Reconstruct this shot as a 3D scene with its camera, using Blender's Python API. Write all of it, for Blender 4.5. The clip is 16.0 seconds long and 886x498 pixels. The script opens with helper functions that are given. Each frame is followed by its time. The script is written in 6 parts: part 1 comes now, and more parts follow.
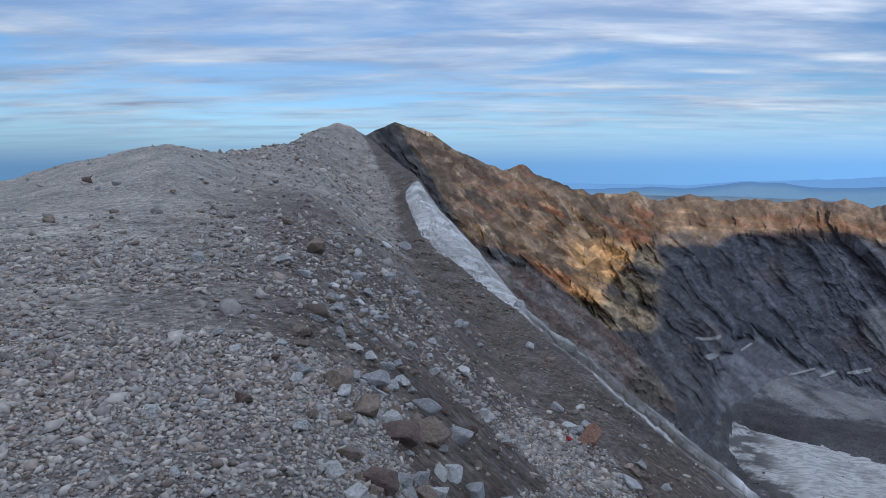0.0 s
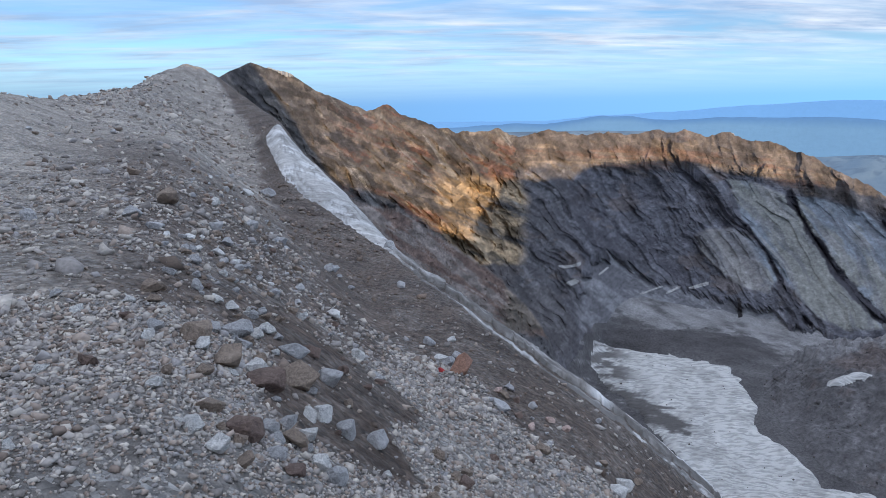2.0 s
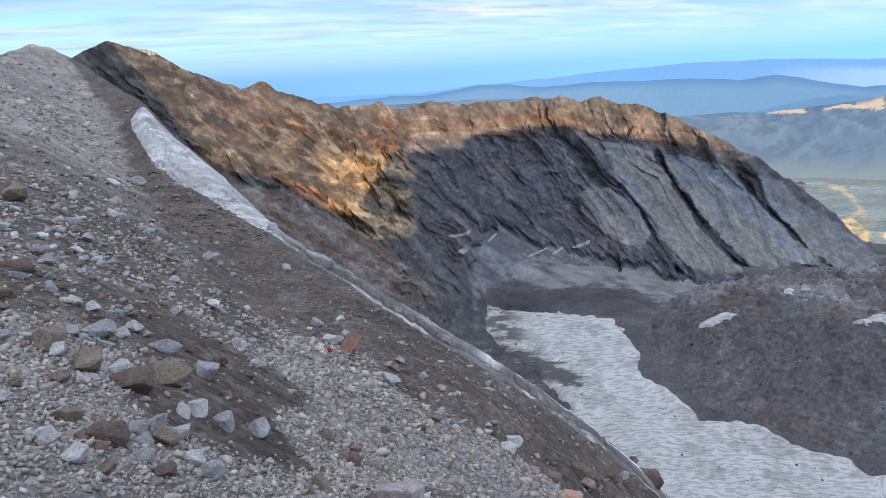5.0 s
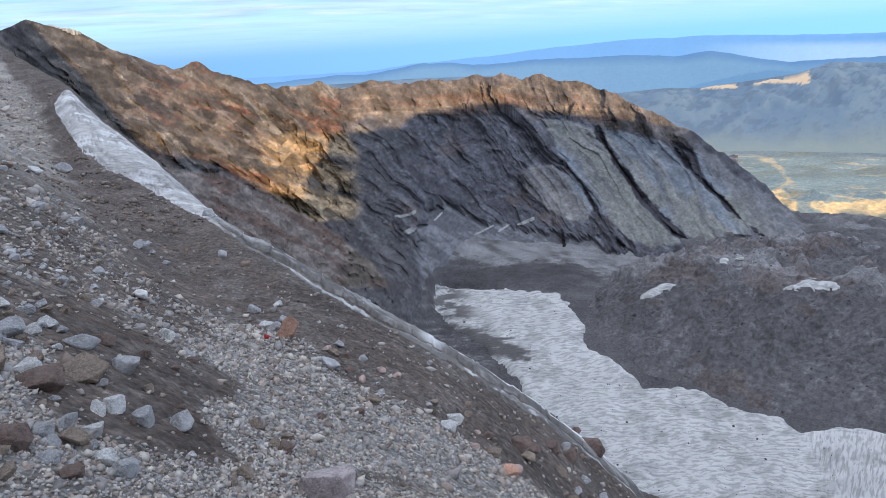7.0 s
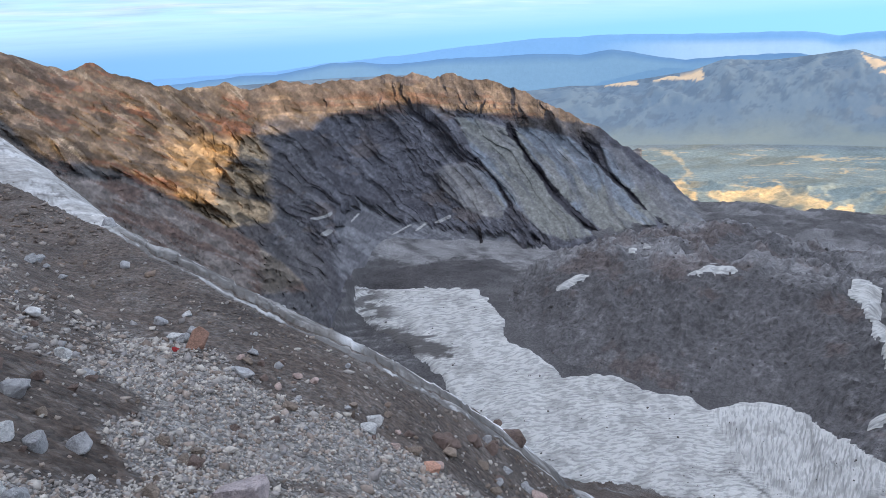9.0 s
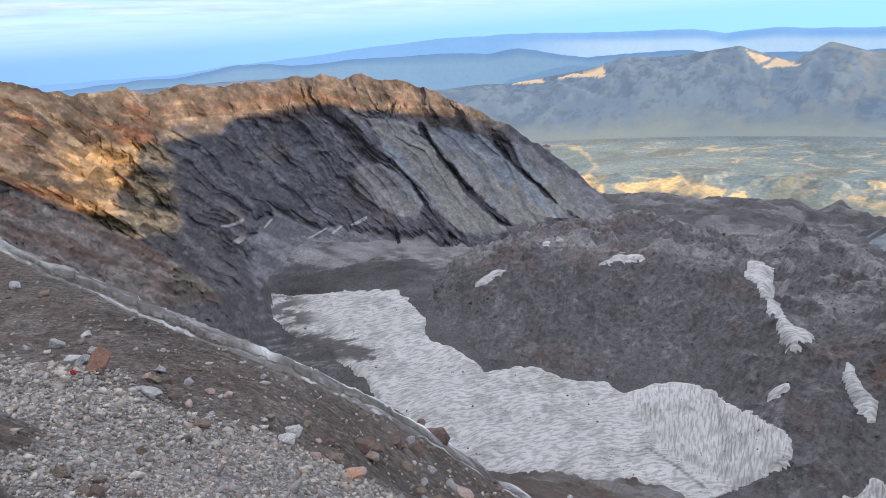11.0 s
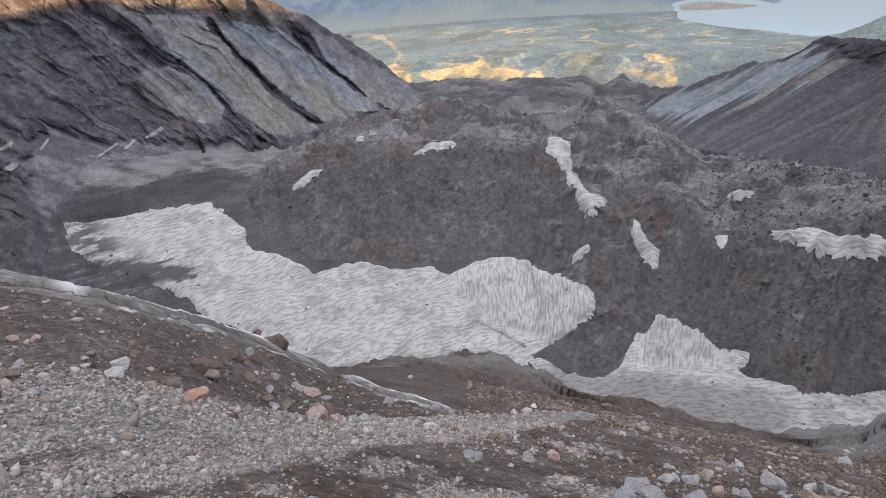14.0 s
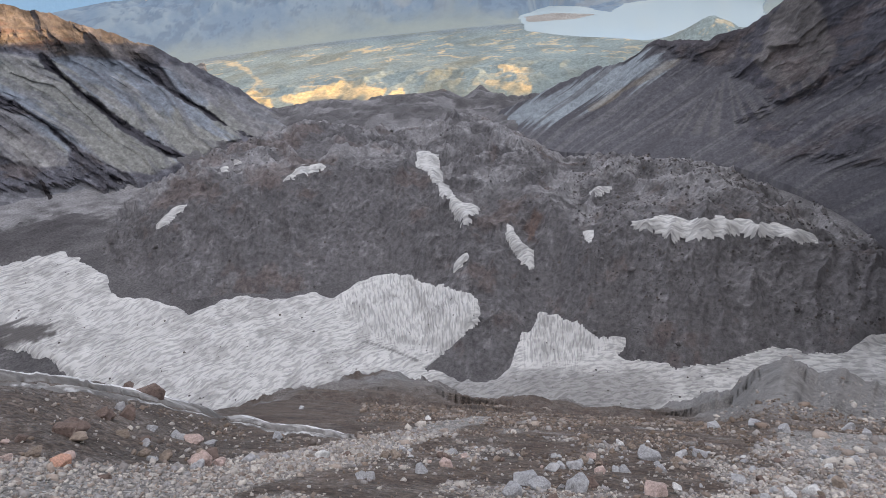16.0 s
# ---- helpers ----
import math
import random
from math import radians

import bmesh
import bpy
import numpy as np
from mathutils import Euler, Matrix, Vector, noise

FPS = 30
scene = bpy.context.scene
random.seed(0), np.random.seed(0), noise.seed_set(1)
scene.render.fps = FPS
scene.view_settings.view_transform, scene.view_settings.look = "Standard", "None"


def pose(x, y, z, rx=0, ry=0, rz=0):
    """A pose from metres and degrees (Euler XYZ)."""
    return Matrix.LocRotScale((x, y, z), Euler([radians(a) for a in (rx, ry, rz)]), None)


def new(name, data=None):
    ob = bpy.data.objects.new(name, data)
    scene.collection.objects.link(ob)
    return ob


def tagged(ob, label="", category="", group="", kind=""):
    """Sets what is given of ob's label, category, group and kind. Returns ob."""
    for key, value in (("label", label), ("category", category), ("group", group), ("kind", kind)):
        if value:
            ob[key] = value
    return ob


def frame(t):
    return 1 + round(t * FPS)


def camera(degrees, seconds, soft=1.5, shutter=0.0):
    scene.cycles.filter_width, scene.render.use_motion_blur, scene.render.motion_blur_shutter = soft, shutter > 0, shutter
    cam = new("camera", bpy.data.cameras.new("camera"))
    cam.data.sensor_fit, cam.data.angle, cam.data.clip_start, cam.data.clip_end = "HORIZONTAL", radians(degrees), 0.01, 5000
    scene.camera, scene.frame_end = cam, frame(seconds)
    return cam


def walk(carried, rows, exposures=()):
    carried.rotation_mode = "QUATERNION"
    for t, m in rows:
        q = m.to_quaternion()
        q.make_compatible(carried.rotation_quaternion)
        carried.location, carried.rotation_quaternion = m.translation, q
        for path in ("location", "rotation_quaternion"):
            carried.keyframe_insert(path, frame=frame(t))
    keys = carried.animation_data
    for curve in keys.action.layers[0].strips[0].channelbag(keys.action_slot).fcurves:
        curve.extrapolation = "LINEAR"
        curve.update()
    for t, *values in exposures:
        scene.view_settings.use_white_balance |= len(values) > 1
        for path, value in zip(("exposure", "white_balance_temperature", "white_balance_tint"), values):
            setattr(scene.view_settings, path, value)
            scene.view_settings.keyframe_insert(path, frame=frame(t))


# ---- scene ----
SKY_STRENGTH, CLOUD_STRENGTH, HAZE_STRENGTH = 0.14, 1.0, 1.12
EXPOSURES = [(0.0, -0.25, 6500, 10), (1.0, -0.1, 6500, 10), (3.0, 0.28, 6900, 11), (4.0, 0.33, 6950, 11), (7.0, 0.33, 6900, 11), (8.5, 0.33, 6900, 11), (11.0, 0.38, 7600, 14), (13.0, 0.40, 8100, 16), (16.0, 0.46, 8000, 15)]
cam = camera(67.3, 16.0, soft=0.7)
PATH = [
    (0.0, 0.0, 0.0, 0.0, 82.65, 0.1, -0.01),
    (0.5, 0.017, 0.014, -0.005, 81.64, 1.11, -3.02),
    (1.0, 0.054, 0.018, -0.014, 80.99, 0.71, -6.56),
    (1.5, 0.079, 0.0, -0.02, 79.76, 1.36, -9.89),
    (2.0, 0.088, 0.009, -0.033, 77.51, 1.46, -11.48),
    (2.5, 0.102, 0.016, -0.039, 76.36, 1.72, -12.55),
    (3.0, 0.112, 0.015, -0.032, 76.62, 2.47, -14.46),
    (3.5, 0.12, 0.02, -0.034, 76.22, 2.78, -15.98),
    (4.0, 0.139, -0.009, -0.014, 75.85, 2.67, -18.45),
    (6.5, 0.385, -0.117, -0.002, 73.26, 3.96, -24.59),
    (7.0, 0.403, -0.113, -0.006, 72.83, 3.62, -26.44),
    (7.5, 0.42, -0.129, -0.003, 72.42, 3.62, -28.64),
    (8.0, 0.438, -0.145, 0.004, 72.1, 3.79, -30.61),
    (8.5, 0.45, -0.158, 0.002, 72.13, 3.8, -32.49),
    (11.0, 0.546, -0.201, 0.01, 71.8, 4.13, -41.4),
    (11.5, 0.503, -0.15, 0.029, 70.06, 3.94, -45.82),
    (12.0, 0.488, -0.078, -0.031, 67.44, 2.77, -48.65),
    (12.5, 0.499, -0.058, -0.046, 64.51, 3.61, -50.45),
    (13.0, 0.528, -0.054, -0.037, 62.68, 3.65, -52.36),
    (13.5, 0.548, -0.058, -0.036, 61.74, 3.61, -54.59),
    (14.0, 0.527, -0.14, 0.0, 61.7, 4.17, -58.13),
    (14.5, 0.518, -0.184, 0.016, 62.24, 4.23, -61.15),
    (15.0, 0.476, -0.305, 0.089, 62.83, 4.77, -63.85),
    (15.5, 0.451, -0.361, 0.119, 62.49, 4.69, -66.97),
    (16.0, 0.453, -0.401, 0.119, 62.24, 4.94, -70.17),
]
walk(cam, [(t, pose(*row)) for t, *row in PATH], EXPOSURES)

# ---- sun, sky and exposure ----
SUN_AZ, SUN_EL = 165.0, 6.0
world = bpy.data.worlds.new("world")
scene.world = world
world.use_nodes = True


def build_world():
    nt = world.node_tree
    nt.nodes.clear()
    N = nt.nodes.new
    L = nt.links.new
    out = N("ShaderNodeOutputWorld")
    sky = N("ShaderNodeTexSky")
    sky.sky_type, sky.sun_disc = "NISHITA", False
    sky.sun_elevation, sky.sun_rotation = radians(SUN_EL + 6), radians(SUN_AZ)
    sky.altitude, sky.air_density, sky.dust_density, sky.ozone_density = 2500, 1.0, 0.0, 4.0
    blue = N("ShaderNodeBackground")
    blue.inputs[1].default_value = SKY_STRENGTH
    L(sky.outputs[0], blue.inputs[0])
    # cloud sheet: the way up is stretched to a flat layer far overhead
    co = N("ShaderNodeTexCoord")
    sep = N("ShaderNodeSeparateXYZ")
    L(co.outputs["Generated"], sep.inputs[0])
    h = N("ShaderNodeMath"); h.operation = "MAXIMUM"; h.inputs[1].default_value = 0.0
    L(sep.outputs[2], h.inputs[0])
    h2 = N("ShaderNodeMath"); h2.operation = "ADD"; h2.inputs[1].default_value = 0.07
    L(h.outputs[0], h2.inputs[0])
    com = N("ShaderNodeCombineXYZ")
    for k in (0, 1):
        d = N("ShaderNodeMath"); d.operation = "DIVIDE"
        L(sep.outputs[k], d.inputs[0]); L(h2.outputs[0], d.inputs[1])
        L(d.outputs[0], com.inputs[k])
    mp = N("ShaderNodeMapping")
    mp.inputs["Rotation"].default_value = (0, 0, radians(18))
    mp.inputs["Scale"].default_value = (0.38, 0.92, 1)
    L(com.outputs[0], mp.inputs[0])
    n1 = N("ShaderNodeTexNoise"); n1.inputs["Scale"].default_value = 1.7; n1.inputs["Detail"].default_value = 7; n1.inputs["Roughness"].default_value = 0.55; n1.inputs["Distortion"].default_value = 0.9
    L(mp.outputs[0], n1.inputs["Vector"])
    r1 = N("ShaderNodeValToRGB")
    r1.color_ramp.elements[0].position, r1.color_ramp.elements[1].position = 0.30, 0.72
    L(n1.outputs[0], r1.inputs[0])
    # thicker overhead, none at the skyline
    lo = N("ShaderNodeMapRange"); lo.inputs[1].default_value, lo.inputs[2].default_value = -0.01, 0.07
    L(sep.outputs[2], lo.inputs[0])
    mul = N("ShaderNodeMath"); mul.operation = "MULTIPLY"
    L(r1.outputs[0], mul.inputs[0]); L(lo.outputs[0], mul.inputs[1])
    # bright and grey parts of the cloud
    n2 = N("ShaderNodeTexNoise"); n2.inputs["Scale"].default_value = 2.3; n2.inputs["Detail"].default_value = 5; n2.inputs["Roughness"].default_value = 0.6
    L(mp.outputs[0], n2.inputs["Vector"])
    r2 = N("ShaderNodeValToRGB")
    r2.color_ramp.elements[0].position, r2.color_ramp.elements[1].position = 0.38, 0.70
    r2.color_ramp.elements[0].color, r2.color_ramp.elements[1].color = (0.36, 0.45, 0.64, 1), (0.80, 0.87, 0.97, 1)
    L(n2.outputs[0], r2.inputs[0])
    cl = N("ShaderNodeBackground")
    zen = N("ShaderNodeMapRange"); zen.inputs[1].default_value, zen.inputs[2].default_value = 0.1, 0.9
    zen.inputs[3].default_value, zen.inputs[4].default_value = CLOUD_STRENGTH, CLOUD_STRENGTH * 3.1
    L(sep.outputs[2], zen.inputs[0])
    part = N("ShaderNodeVectorMath"); part.operation = "DOT_PRODUCT"
    part.inputs[1].default_value = (math.sin(radians(100)), math.cos(radians(100)), 0)
    L(co.outputs["Generated"], part.inputs[0])
    gain = N("ShaderNodeMapRange"); gain.inputs[1].default_value, gain.inputs[2].default_value, gain.inputs[3].default_value, gain.inputs[4].default_value = -0.6, 1.0, 0.85, 1.35
    L(part.outputs["Value"], gain.inputs[0])
    both = N("ShaderNodeMath"); both.operation = "MULTIPLY"
    L(zen.outputs[0], both.inputs[0]); L(gain.outputs[0], both.inputs[1]); L(both.outputs[0], cl.inputs[1])
    L(r2.outputs[0], cl.inputs[0])
    mix = N("ShaderNodeMixShader")
    L(mul.outputs[0], mix.inputs[0]); L(blue.outputs[0], mix.inputs[1]); L(cl.outputs[0], mix.inputs[2])
    # blue haze low over the land
    hz = N("ShaderNodeBackground")
    tone = N("ShaderNodeValToRGB")
    tone.color_ramp.elements[0].position, tone.color_ramp.elements[1].position = 0.50, 0.56
    tone.color_ramp.elements[0].color, tone.color_ramp.elements[1].color = (0.14, 0.36, 0.72, 1), (0.40, 0.64, 0.90, 1)
    half = N("ShaderNodeMapRange"); half.inputs[1].default_value, half.inputs[2].default_value = -1.0, 1.0
    L(sep.outputs[2], half.inputs[0]); L(half.outputs[0], tone.inputs[0]); L(tone.outputs[0], hz.inputs[0])
    # the sky brightens round towards the sun's side
    side = N("ShaderNodeVectorMath"); side.operation = "DOT_PRODUCT"
    side.inputs[1].default_value = (math.sin(radians(100)), math.cos(radians(100)), 0)
    L(co.outputs["Generated"], side.inputs[0])
    warmth = N("ShaderNodeMapRange"); warmth.inputs[1].default_value, warmth.inputs[2].default_value = -0.6, 1.0
    warmth.inputs[3].default_value, warmth.inputs[4].default_value = HAZE_STRENGTH * 0.72, HAZE_STRENGTH * 1.8
    L(side.outputs["Value"], warmth.inputs[0]); L(warmth.outputs[0], hz.inputs[1])
    hr = N("ShaderNodeMapRange"); hr.interpolation_type = "SMOOTHSTEP"
    hr.inputs[1].default_value, hr.inputs[2].default_value, hr.inputs[3].default_value, hr.inputs[4].default_value = -0.01, 0.085, 0.95, 0.0
    L(sep.outputs[2], hr.inputs[0])
    mix2 = N("ShaderNodeMixShader")
    L(hr.outputs[0], mix2.inputs[0]); L(mix.outputs[0], mix2.inputs[1]); L(hz.outputs[0], mix2.inputs[2])
    L(mix2.outputs[0], out.inputs[0])


build_world()
lamp = bpy.data.lights.new("sun", "SUN")
lamp.energy, lamp.angle, lamp.color = 4.8, radians(0.4), (1.0, 0.73, 0.42)
sun = new("sun", lamp)
sun.rotation_euler = Euler((radians(90 - SUN_EL), 0, radians(180 - SUN_AZ)))


# ---- noise and grids ----
def lattice(ix, iy, seed):
    h = (ix.astype(np.int64) * 374761393 + iy.astype(np.int64) * 668265263 + seed * 974711) & 0xFFFFFFFF
    h = ((h ^ (h >> 13)) * 1274126177) & 0xFFFFFFFF
    h = ((h ^ (h >> 16)) * 2246822519) & 0xFFFFFFFF
    return ((h ^ (h >> 15)) & 0xFFFFFF) / float(0xFFFFFF)


def vnoise(x, y, seed=0):
    """Smooth value noise, -1 to 1."""
    ix, iy = np.floor(x), np.floor(y)
    fx, fy = x - ix, y - iy
    fx, fy = fx * fx * fx * (fx * (fx * 6 - 15) + 10), fy * fy * fy * (fy * (fy * 6 - 15) + 10)
    a, b = lattice(ix, iy, seed), lattice(ix + 1, iy, seed)
    c, d = lattice(ix, iy + 1, seed), lattice(ix + 1, iy + 1, seed)
    return 2 * ((a * (1 - fx) + b * fx) * (1 - fy) + (c * (1 - fx) + d * fx) * fy) - 1


def fbm(x, y, octaves=5, gain=0.5, seed=0):
    s, a, n = 0, 1.0, 0
    for k in range(octaves):
        s, n = s + a * vnoise(x, y, seed + 17 * k), n + a
        x, y, a = 1.6 * x + 1.2 * y + 7.3, -1.2 * x + 1.6 * y + 3.1, a * gain
    return s / n


def ridged(x, y, octaves=5, gain=0.55, seed=0):
    s, a, n = 0, 1.0, 0
    for k in range(octaves):
        s, n = s + a * (1 - 2 * np.abs(vnoise(x, y, seed + 31 * k))), n + a
        x, y, a = 1.6 * x + 1.2 * y + 5.7, -1.2 * x + 1.6 * y + 9.2, a * gain
    return s / n


def crags(x, y, octaves=5, seed=0, gain=0.6):
    """Eroded rock: sharp branching ridges over smooth hollows, about 0 to 1."""
    s, a, n, w = 0, 1.0, 0, 1.0
    for k in range(octaves):
        q = (1 - np.abs(vnoise(x, y, seed + 13 * k))) ** 2.2 * w
        w = np.clip(1.7 * q, 0.15, 1)
        s, n = s + a * q, n + a
        x, y, a = 1.7 * x + 1.1 * y + 3.7, -1.1 * x + 1.7 * y + 8.2, a * gain
    return s / n


def facets(x, y, seed=0, tilt=1.0):
    """Broken rock: flat tilted faces with sharp borders. Gives the height (about -1 to 1), a chance value for each face, and how near its border is."""
    ix, iy = np.floor(x), np.floor(y)
    first, second = np.full(x.shape, 9.0), np.full(x.shape, 9.0)
    height, chance = np.zeros(x.shape), np.zeros(x.shape)
    for dx in (-1, 0, 1):
        for dy in (-1, 0, 1):
            cx, cy = ix + dx, iy + dy
            ox, oy = x - cx - lattice(cx, cy, seed), y - cy - lattice(cx, cy, seed + 1)
            d = np.hypot(ox, oy)
            near = d < first
            second = np.where(near, first, np.minimum(second, d))
            first = np.where(near, d, first)
            h = lattice(cx, cy, seed + 2) - 0.5 + tilt * (ox * (lattice(cx, cy, seed + 3) - 0.5) + oy * (lattice(cx, cy, seed + 4) - 0.5))
            height = np.where(near, 2 * h, height)
            chance = np.where(near, lattice(cx, cy, seed + 5), chance)
    return height, chance, second - first


def smooth01(v):
    v = np.clip(v, 0, 1)
    return v * v * (3 - 2 * v)


def curve(xs, ys, soft=0.6):
    """A soft line through the knots (xs, ys); soft in the unit of xs."""
    g = np.arange(xs[0], xs[-1] + 0.05, 0.1)
    v = np.interp(g, xs, ys)
    k = max(1, int(soft / 0.1))
    w = np.hanning(2 * k + 3)
    v = np.convolve(np.pad(v, k + 1, mode="edge"), w / w.sum(), "valid")
    return lambda a: np.interp(a, g, v)


def tand(el):
    return np.tan(np.radians(el))


def grid_object(name, X, Y, Z, material, cells=None, masks=None, shade_smooth=True):
    """A sheet over a grid of places; cells picks the faces, masks (n x m x 3) mix the material's colours."""
    n, m = X.shape
    idx = np.arange(n * m).reshape(n, m)
    quads = np.stack([idx[:-1, :-1], idx[:-1, 1:], idx[1:, 1:], idx[1:, :-1]], -1).reshape(-1, 4)
    if cells is not None:
        quads = quads[cells.reshape(-1)]
    used, inverse = np.unique(quads, return_inverse=True)
    quads = inverse.reshape(-1, 4)
    co = np.stack([X, Y, Z], -1).reshape(-1, 3)[used]
    me = bpy.data.meshes.new(name)
    me.vertices.add(len(co))
    me.vertices.foreach_set("co", co.astype(np.float32).ravel())
    me.loops.add(quads.size)
    me.loops.foreach_set("vertex_index", quads.astype(np.int32).ravel())
    me.polygons.add(len(quads))
    me.polygons.foreach_set("loop_start", np.arange(0, quads.size, 4, dtype=np.int32))
    me.polygons.foreach_set("use_smooth", np.full(len(quads), shade_smooth))
    me.update(calc_edges=True)
    if masks is not None:
        at = me.color_attributes.new("zones", "FLOAT_COLOR", "POINT")
        v = np.ones((n * m, 4), np.float32)
        v[:, :3] = masks.reshape(-1, 3)
        at.data.foreach_set("color", v[used].ravel())
    me.materials.append(material)
    return new(name, me)


def polar(az, r):
    a = np.radians(az)
    return r * np.sin(a), r * np.cos(a)


# ---- materials ----
def earth(name, base, first=None, second=None, third=None, grain=1.0, rough=0.95, bump=0.6, contrast=0.5, spots=None, spot_size=0.3, glow=0.0, tinted=False, broad=0.7, pebbles=()):
    """Ground, rock or snow: a base colour and up to three more where the sheet's zones say so, with variation at two scales (grain: metres), a bump and flecks."""
    m = bpy.data.materials.new(name)
    m.use_nodes = True
    nt = m.node_tree
    N, L = nt.nodes.new, nt.links.new
    bs = nt.nodes["Principled BSDF"]
    bs.inputs["Roughness"].default_value = rough
    bs.inputs["Specular IOR Level"].default_value = 0.25
    co = N("ShaderNodeTexCoord")

    def noise_tex(size, detail=6, roughness=0.6):
        n = N("ShaderNodeTexNoise")
        n.inputs["Scale"].default_value, n.inputs["Detail"].default_value, n.inputs["Roughness"].default_value = 1.0 / size, detail, roughness
        L(co.outputs["Object"], n.inputs["Vector"])
        return n

    def mixed(a, b, fac, mode="MIX"):
        x = N("ShaderNodeMix")
        x.data_type, x.blend_type = "RGBA", mode
        for socket, v in ((x.inputs[6], a), (x.inputs[7], b), (x.inputs[0], fac)):
            if isinstance(v, (int, float)):
                socket.default_value = v
            elif isinstance(v, tuple):
                socket.default_value = (*v, 1)
            else:
                L(v, socket)
        return x.outputs[2]

    col = base
    if tinted:
        own = N("ShaderNodeVertexColor")
        own.layer_name = "zones"
        col = own.outputs[0]
    if first:
        zone = N("ShaderNodeVertexColor")
        zone.layer_name = "zones"
        sep = N("ShaderNodeSeparateColor")
        L(zone.outputs[0], sep.inputs[0])
        for k, c in enumerate((first, second, third)):
            if c:
                col = mixed(col, c, sep.outputs[k])
    big, small = noise_tex(grain * 14, 5), noise_tex(grain, 8, 0.68)
    for n, amount in ((big, contrast * broad), (small, contrast)):
        rp = N("ShaderNodeMapRange")
        rp.inputs[1].default_value, rp.inputs[2].default_value = 0.30, 0.70
        rp.inputs[3].default_value, rp.inputs[4].default_value = 1 - amount, 1 + amount
        L(n.outputs[0], rp.inputs[0])
        g = N("ShaderNodeCombineColor")
        for k in range(3):
            L(rp.outputs[0], g.inputs[k])
        col = mixed(col, g.outputs[0], 1.0, "MULTIPLY")
    if spots:
        vo = N("ShaderNodeTexVoronoi")
        vo.inputs["Scale"].default_value = 1.0 / spot_size
        L(co.outputs["Object"], vo.inputs["Vector"])
        sp = N("ShaderNodeSeparateColor")
        L(vo.outputs["Color"], sp.inputs[0])
        st = N("ShaderNodeMapRange")
        st.inputs[1].default_value, st.inputs[2].default_value = 0.55, 0.95
        st.inputs[4].default_value = 0.75
        L(sp.outputs[0], st.inputs[0])
        amount = st.outputs[0]
        if first:
            free = N("ShaderNodeMath")
            free.operation = "SUBTRACT"
            free.inputs[0].default_value = 1.0
            L(sep.outputs[0], free.inputs[1])
            held = N("ShaderNodeMath")
            held.operation = "MULTIPLY"
            L(amount, held.inputs[0])
            L(free.outputs[0], held.inputs[1])
            amount = held.outputs[0]
        col = mixed(col, spots, amount)
    hump = small.outputs[0]
    for size in pebbles:
        vp = N("ShaderNodeTexVoronoi")
        vp.inputs["Scale"].default_value = 1.0 / size
        L(co.outputs["Object"], vp.inputs["Vector"])
        tone = N("ShaderNodeSeparateColor")
        L(vp.outputs["Color"], tone.inputs[0])
        shade = N("ShaderNodeMapRange")
        shade.inputs[3].default_value, shade.inputs[4].default_value = 0.78, 1.22
        L(tone.outputs[1], shade.inputs[0])
        g = N("ShaderNodeCombineColor")
        for k in range(3):
            L(shade.outputs[0], g.inputs[k])
        col = mixed(col, g.outputs[0], 1.0, "MULTIPLY")
        lift = N("ShaderNodeMath")
        lift.operation = "MULTIPLY_ADD"
        lift.inputs[1].default_value = -1.6 * size / grain
        L(vp.outputs["Distance"], lift.inputs[0])
        L(hump, lift.inputs[2])
        hump = lift.outputs[0]
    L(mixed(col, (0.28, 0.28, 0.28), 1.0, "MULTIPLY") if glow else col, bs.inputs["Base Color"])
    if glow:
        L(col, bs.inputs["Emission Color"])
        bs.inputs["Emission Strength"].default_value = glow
    b1 = N("ShaderNodeBump")
    b1.inputs["Strength"].default_value, b1.inputs["Distance"].default_value = bump, grain * 0.5
    L(hump, b1.inputs["Height"])
    L(b1.outputs[0], bs.inputs["Normal"])
    return m


